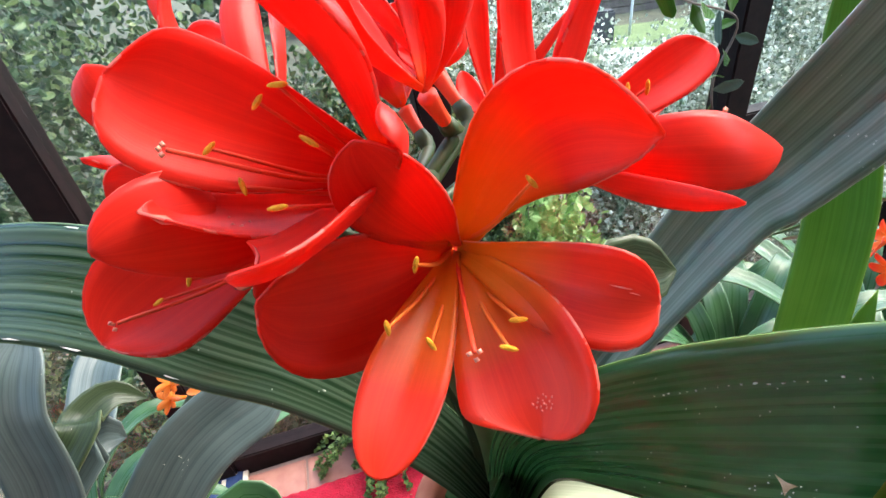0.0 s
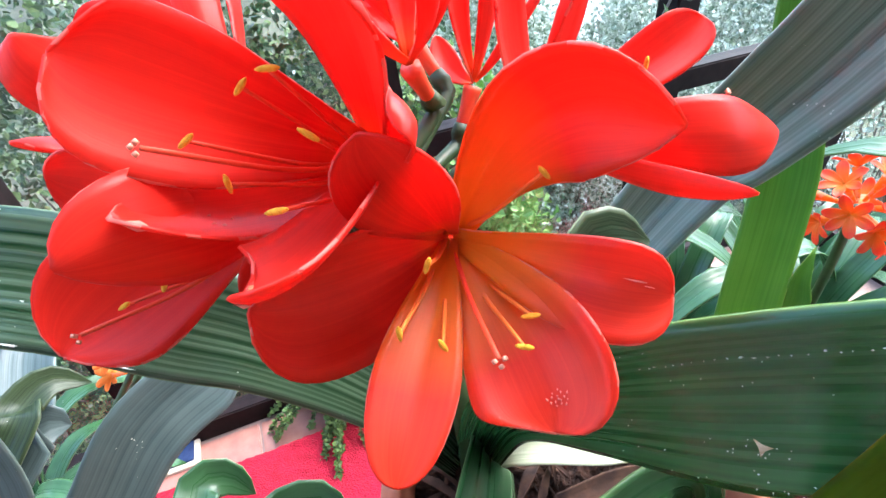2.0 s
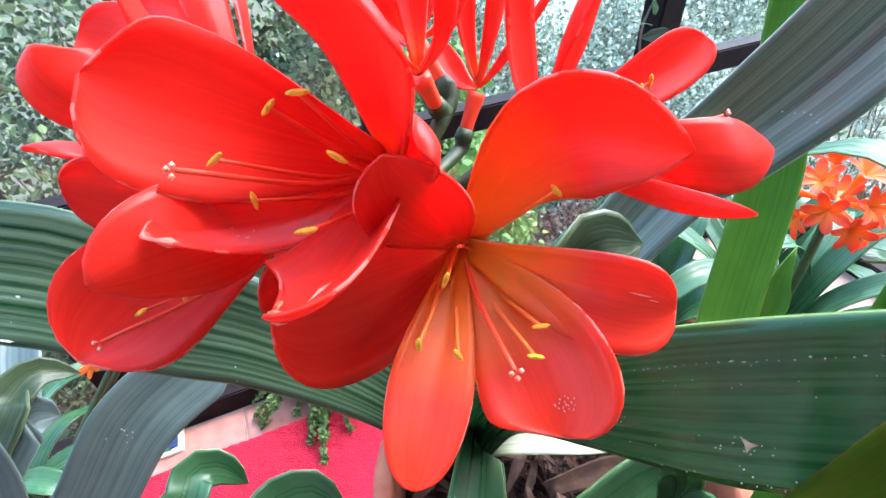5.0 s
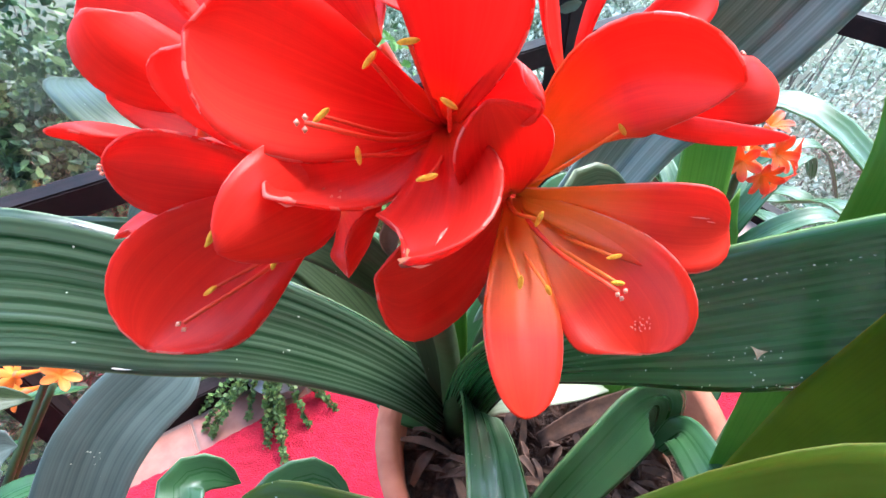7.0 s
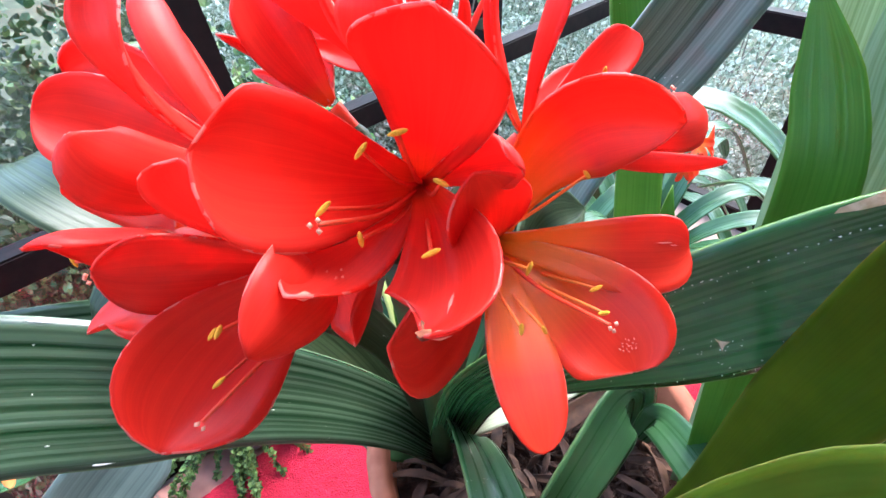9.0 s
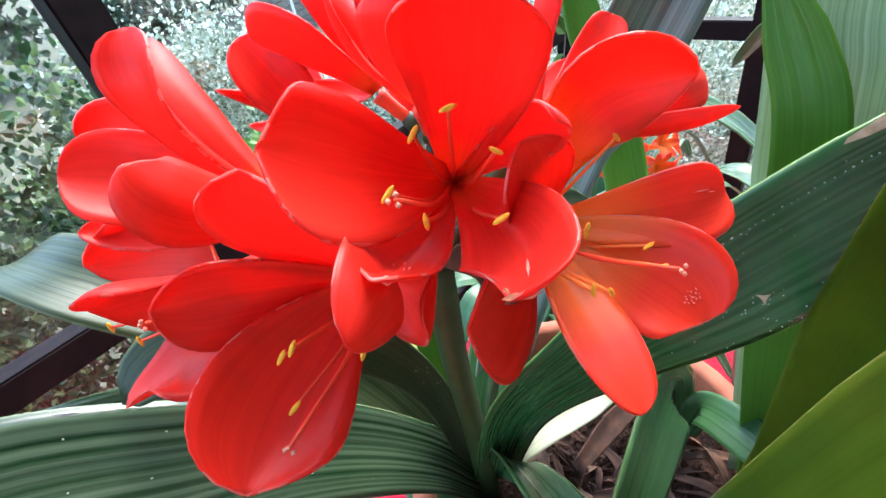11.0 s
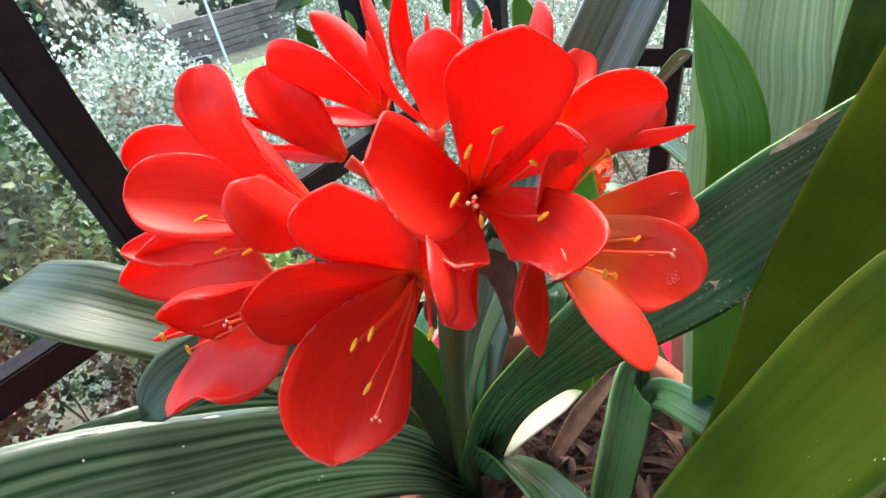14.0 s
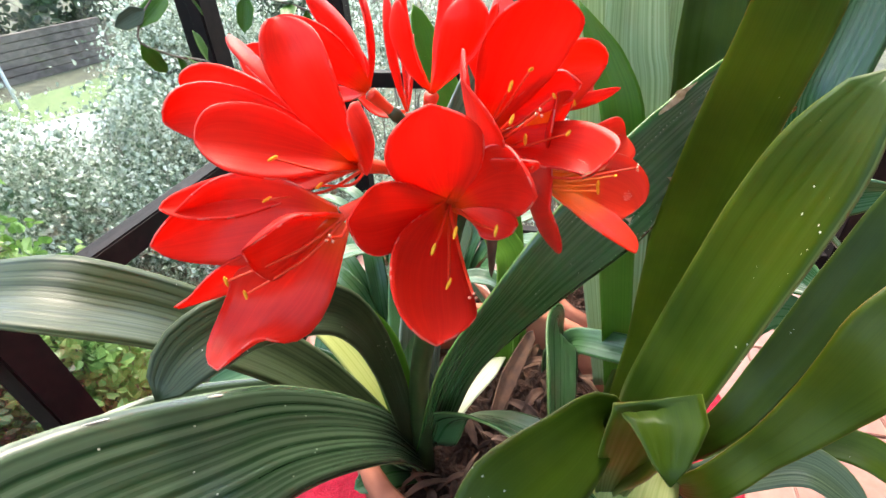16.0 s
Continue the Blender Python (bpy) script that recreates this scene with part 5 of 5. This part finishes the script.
for k, (label, at, size, count, leaf, material, twigs) in enumerate(SHRUBS):
    shrub("shrub", label, at, size, count, leaf, material, 60 + k, twigs)
for k, (x, y, w, h) in enumerate([(3.0, 27, 4.5, 4.2), (11.0, 27, 5, 4.5), (-7.0, 24, 6, 5), (20.0, 20, 5, 4.6), (28, 9, 5, 4.6), (-20, 20, 7, 5)]):
    shrub("tree", "dark leafy tree beyond the driveway", (x, y, 1.2), (w, 3, h), 8000, 0.3, DARKLEAF, 80 + k)


def flat(name, pts, z, material, label, category):
    bm = bmesh.new()
    bm.faces.new([bm.verts.new((x, y, z)) for x, y in pts])
    bmesh.ops.recalc_face_normals(bm, faces=bm.faces)
    return tagged(part(name, bm, material), label, category, kind="structure")


LAWN = speckled("lawn", (0.06, 0.10, 0.03), (0.14, 0.2, 0.07), 14, 0.9)
flat("road", [(1.5, 6.0), (6.0, 5.5), (6.5, 13.5), (3.8, 14.5)], GZ + 0.006, ROAD, "pale grey concrete driveway", "driveway")
flat("lawn", [(1.0, 13.0), (7.5, 13.0), (8.5, 17.0), (0.5, 17.0)], GZ + 0.004, LAWN, "strip of mown grass by the driveway", "lawn")


def sleeper_wall():
    """A retaining wall of stacked timbers."""
    wood = speckled("sleeper", (0.07, 0.055, 0.045), (0.17, 0.14, 0.12), 6, 0.85)
    root = tagged(new("retaining_wall"), "retaining wall of stacked weathered grey timbers", "wall")
    root.location = (2.0, 18.5, GZ)
    for k in range(6):
        bm = bmesh.new()
        box_bm(bm, (0.0, -0.1, 0.0), (7.5, 0.1, 0.2), None, 0.012)
        t = part("timber", bm, wood, root)
        t.location = (0.03 * (k % 2), 0.02 * k, 0.22 * k)
    root.rotation_euler = (0, 0, radians(6))


def signpost():
    pole_paint = speckled("galvanised", (0.5, 0.52, 0.52), (0.62, 0.63, 0.63), 30, 0.5)
    green = mat("sign_green", (0.03, 0.30, 0.25), 0.4)
    white = mat("sign_white", (0.8, 0.82, 0.8), 0.4)
    root = tube("street_sign", [(0, 0, 0), (0, 0, 1.3), (0, 0, 2.75)], [0.04, 0.04, 0.04], pole_paint, None, n=4, sides=12)
    tagged(root, "grey steel pole with a green street name plate", "street sign")
    root.location = (4.9, 15.6, GZ)
    bm = bmesh.new()
    box_bm(bm, (-0.42, -0.012, 2.45), (0.42, 0.012, 2.67), None, 0.004)
    plate = part("plate", bm, green, root, "green plate with a line of white letters")
    bm = bmesh.new()
    for x0, x1 in ((-0.34, -0.2), (-0.18, -0.06), (0.0, 0.1), (0.12, 0.22), (0.24, 0.34)):
        box_bm(bm, (x0, -0.018, 2.51), (x1, -0.012, 2.61))
    part("lettering", bm, white, plate, "white bar")
    plate.rotation_euler = (0, 0, radians(-10))


def utility_box():
    grey = speckled("box_paint", (0.6, 0.62, 0.63), (0.7, 0.71, 0.72), 12, 0.5)
    bm = bmesh.new()
    box_bm(bm, (-0.4, -0.25, 0), (0.4, 0.25, 0.95), None, 0.03)
    ob = tagged(part("utility_box", bm, grey), "pale grey metal utility box on the verge", "utility box")
    ob.location = (3.0, 14.8, GZ)
    bm = bmesh.new()
    box_bm(bm, (-0.45, -0.3, 0.95), (0.45, 0.3, 1.02), None, 0.02)
    part("lid", bm, grey, ob)
    bm = bmesh.new()
    box_bm(bm, (-0.3, -0.2, 0), (0.3, 0.2, 0.9), None, 0.05)
    bn = tagged(part("wheelie_bin", bm, mat("bin_black", (0.02, 0.022, 0.03), 0.5)), "dark plastic bin beside the utility box", "bin")
    bn.location = (3.9, 14.9, GZ)


sleeper_wall()
signpost()
utility_box()

# ---- floor tiles ----
def tile_mesh(w):
    bm = bmesh.new()
    box_bm(bm, (-w / 2, -w / 2, -0.012), (w / 2, w / 2, 0.0), None, 0.003)
    me = bpy.data.meshes.new("tile")
    bm.to_mesh(me)
    bm.free()
    me.materials.append(TILE)
    return me


TILE_MESH = tile_mesh(0.302)
rng = np.random.RandomState(9)
start = A0 + INN * 0.19
for i in range(13):
    for j in range(8):
        at = start + WAY * (0.16 + 0.31 * i) + INN * 0.31 * j
        turned = (at - SIDE[0]).cross((SIDE[4] - SIDE[0]).normalized()).z
        behind = (at - A0 - INN * 2.0).cross((SIDE[4] - A0 - INN * 2.0).normalized()).z
        if turned < 0.16 or behind > -0.2:
            continue
        t = new("tile", TILE_MESH)
        t.parent = floor
        t.matrix_basis = Matrix.Translation((at.x, at.y, rng.uniform(-0.001, 0.001))) @ ALONG
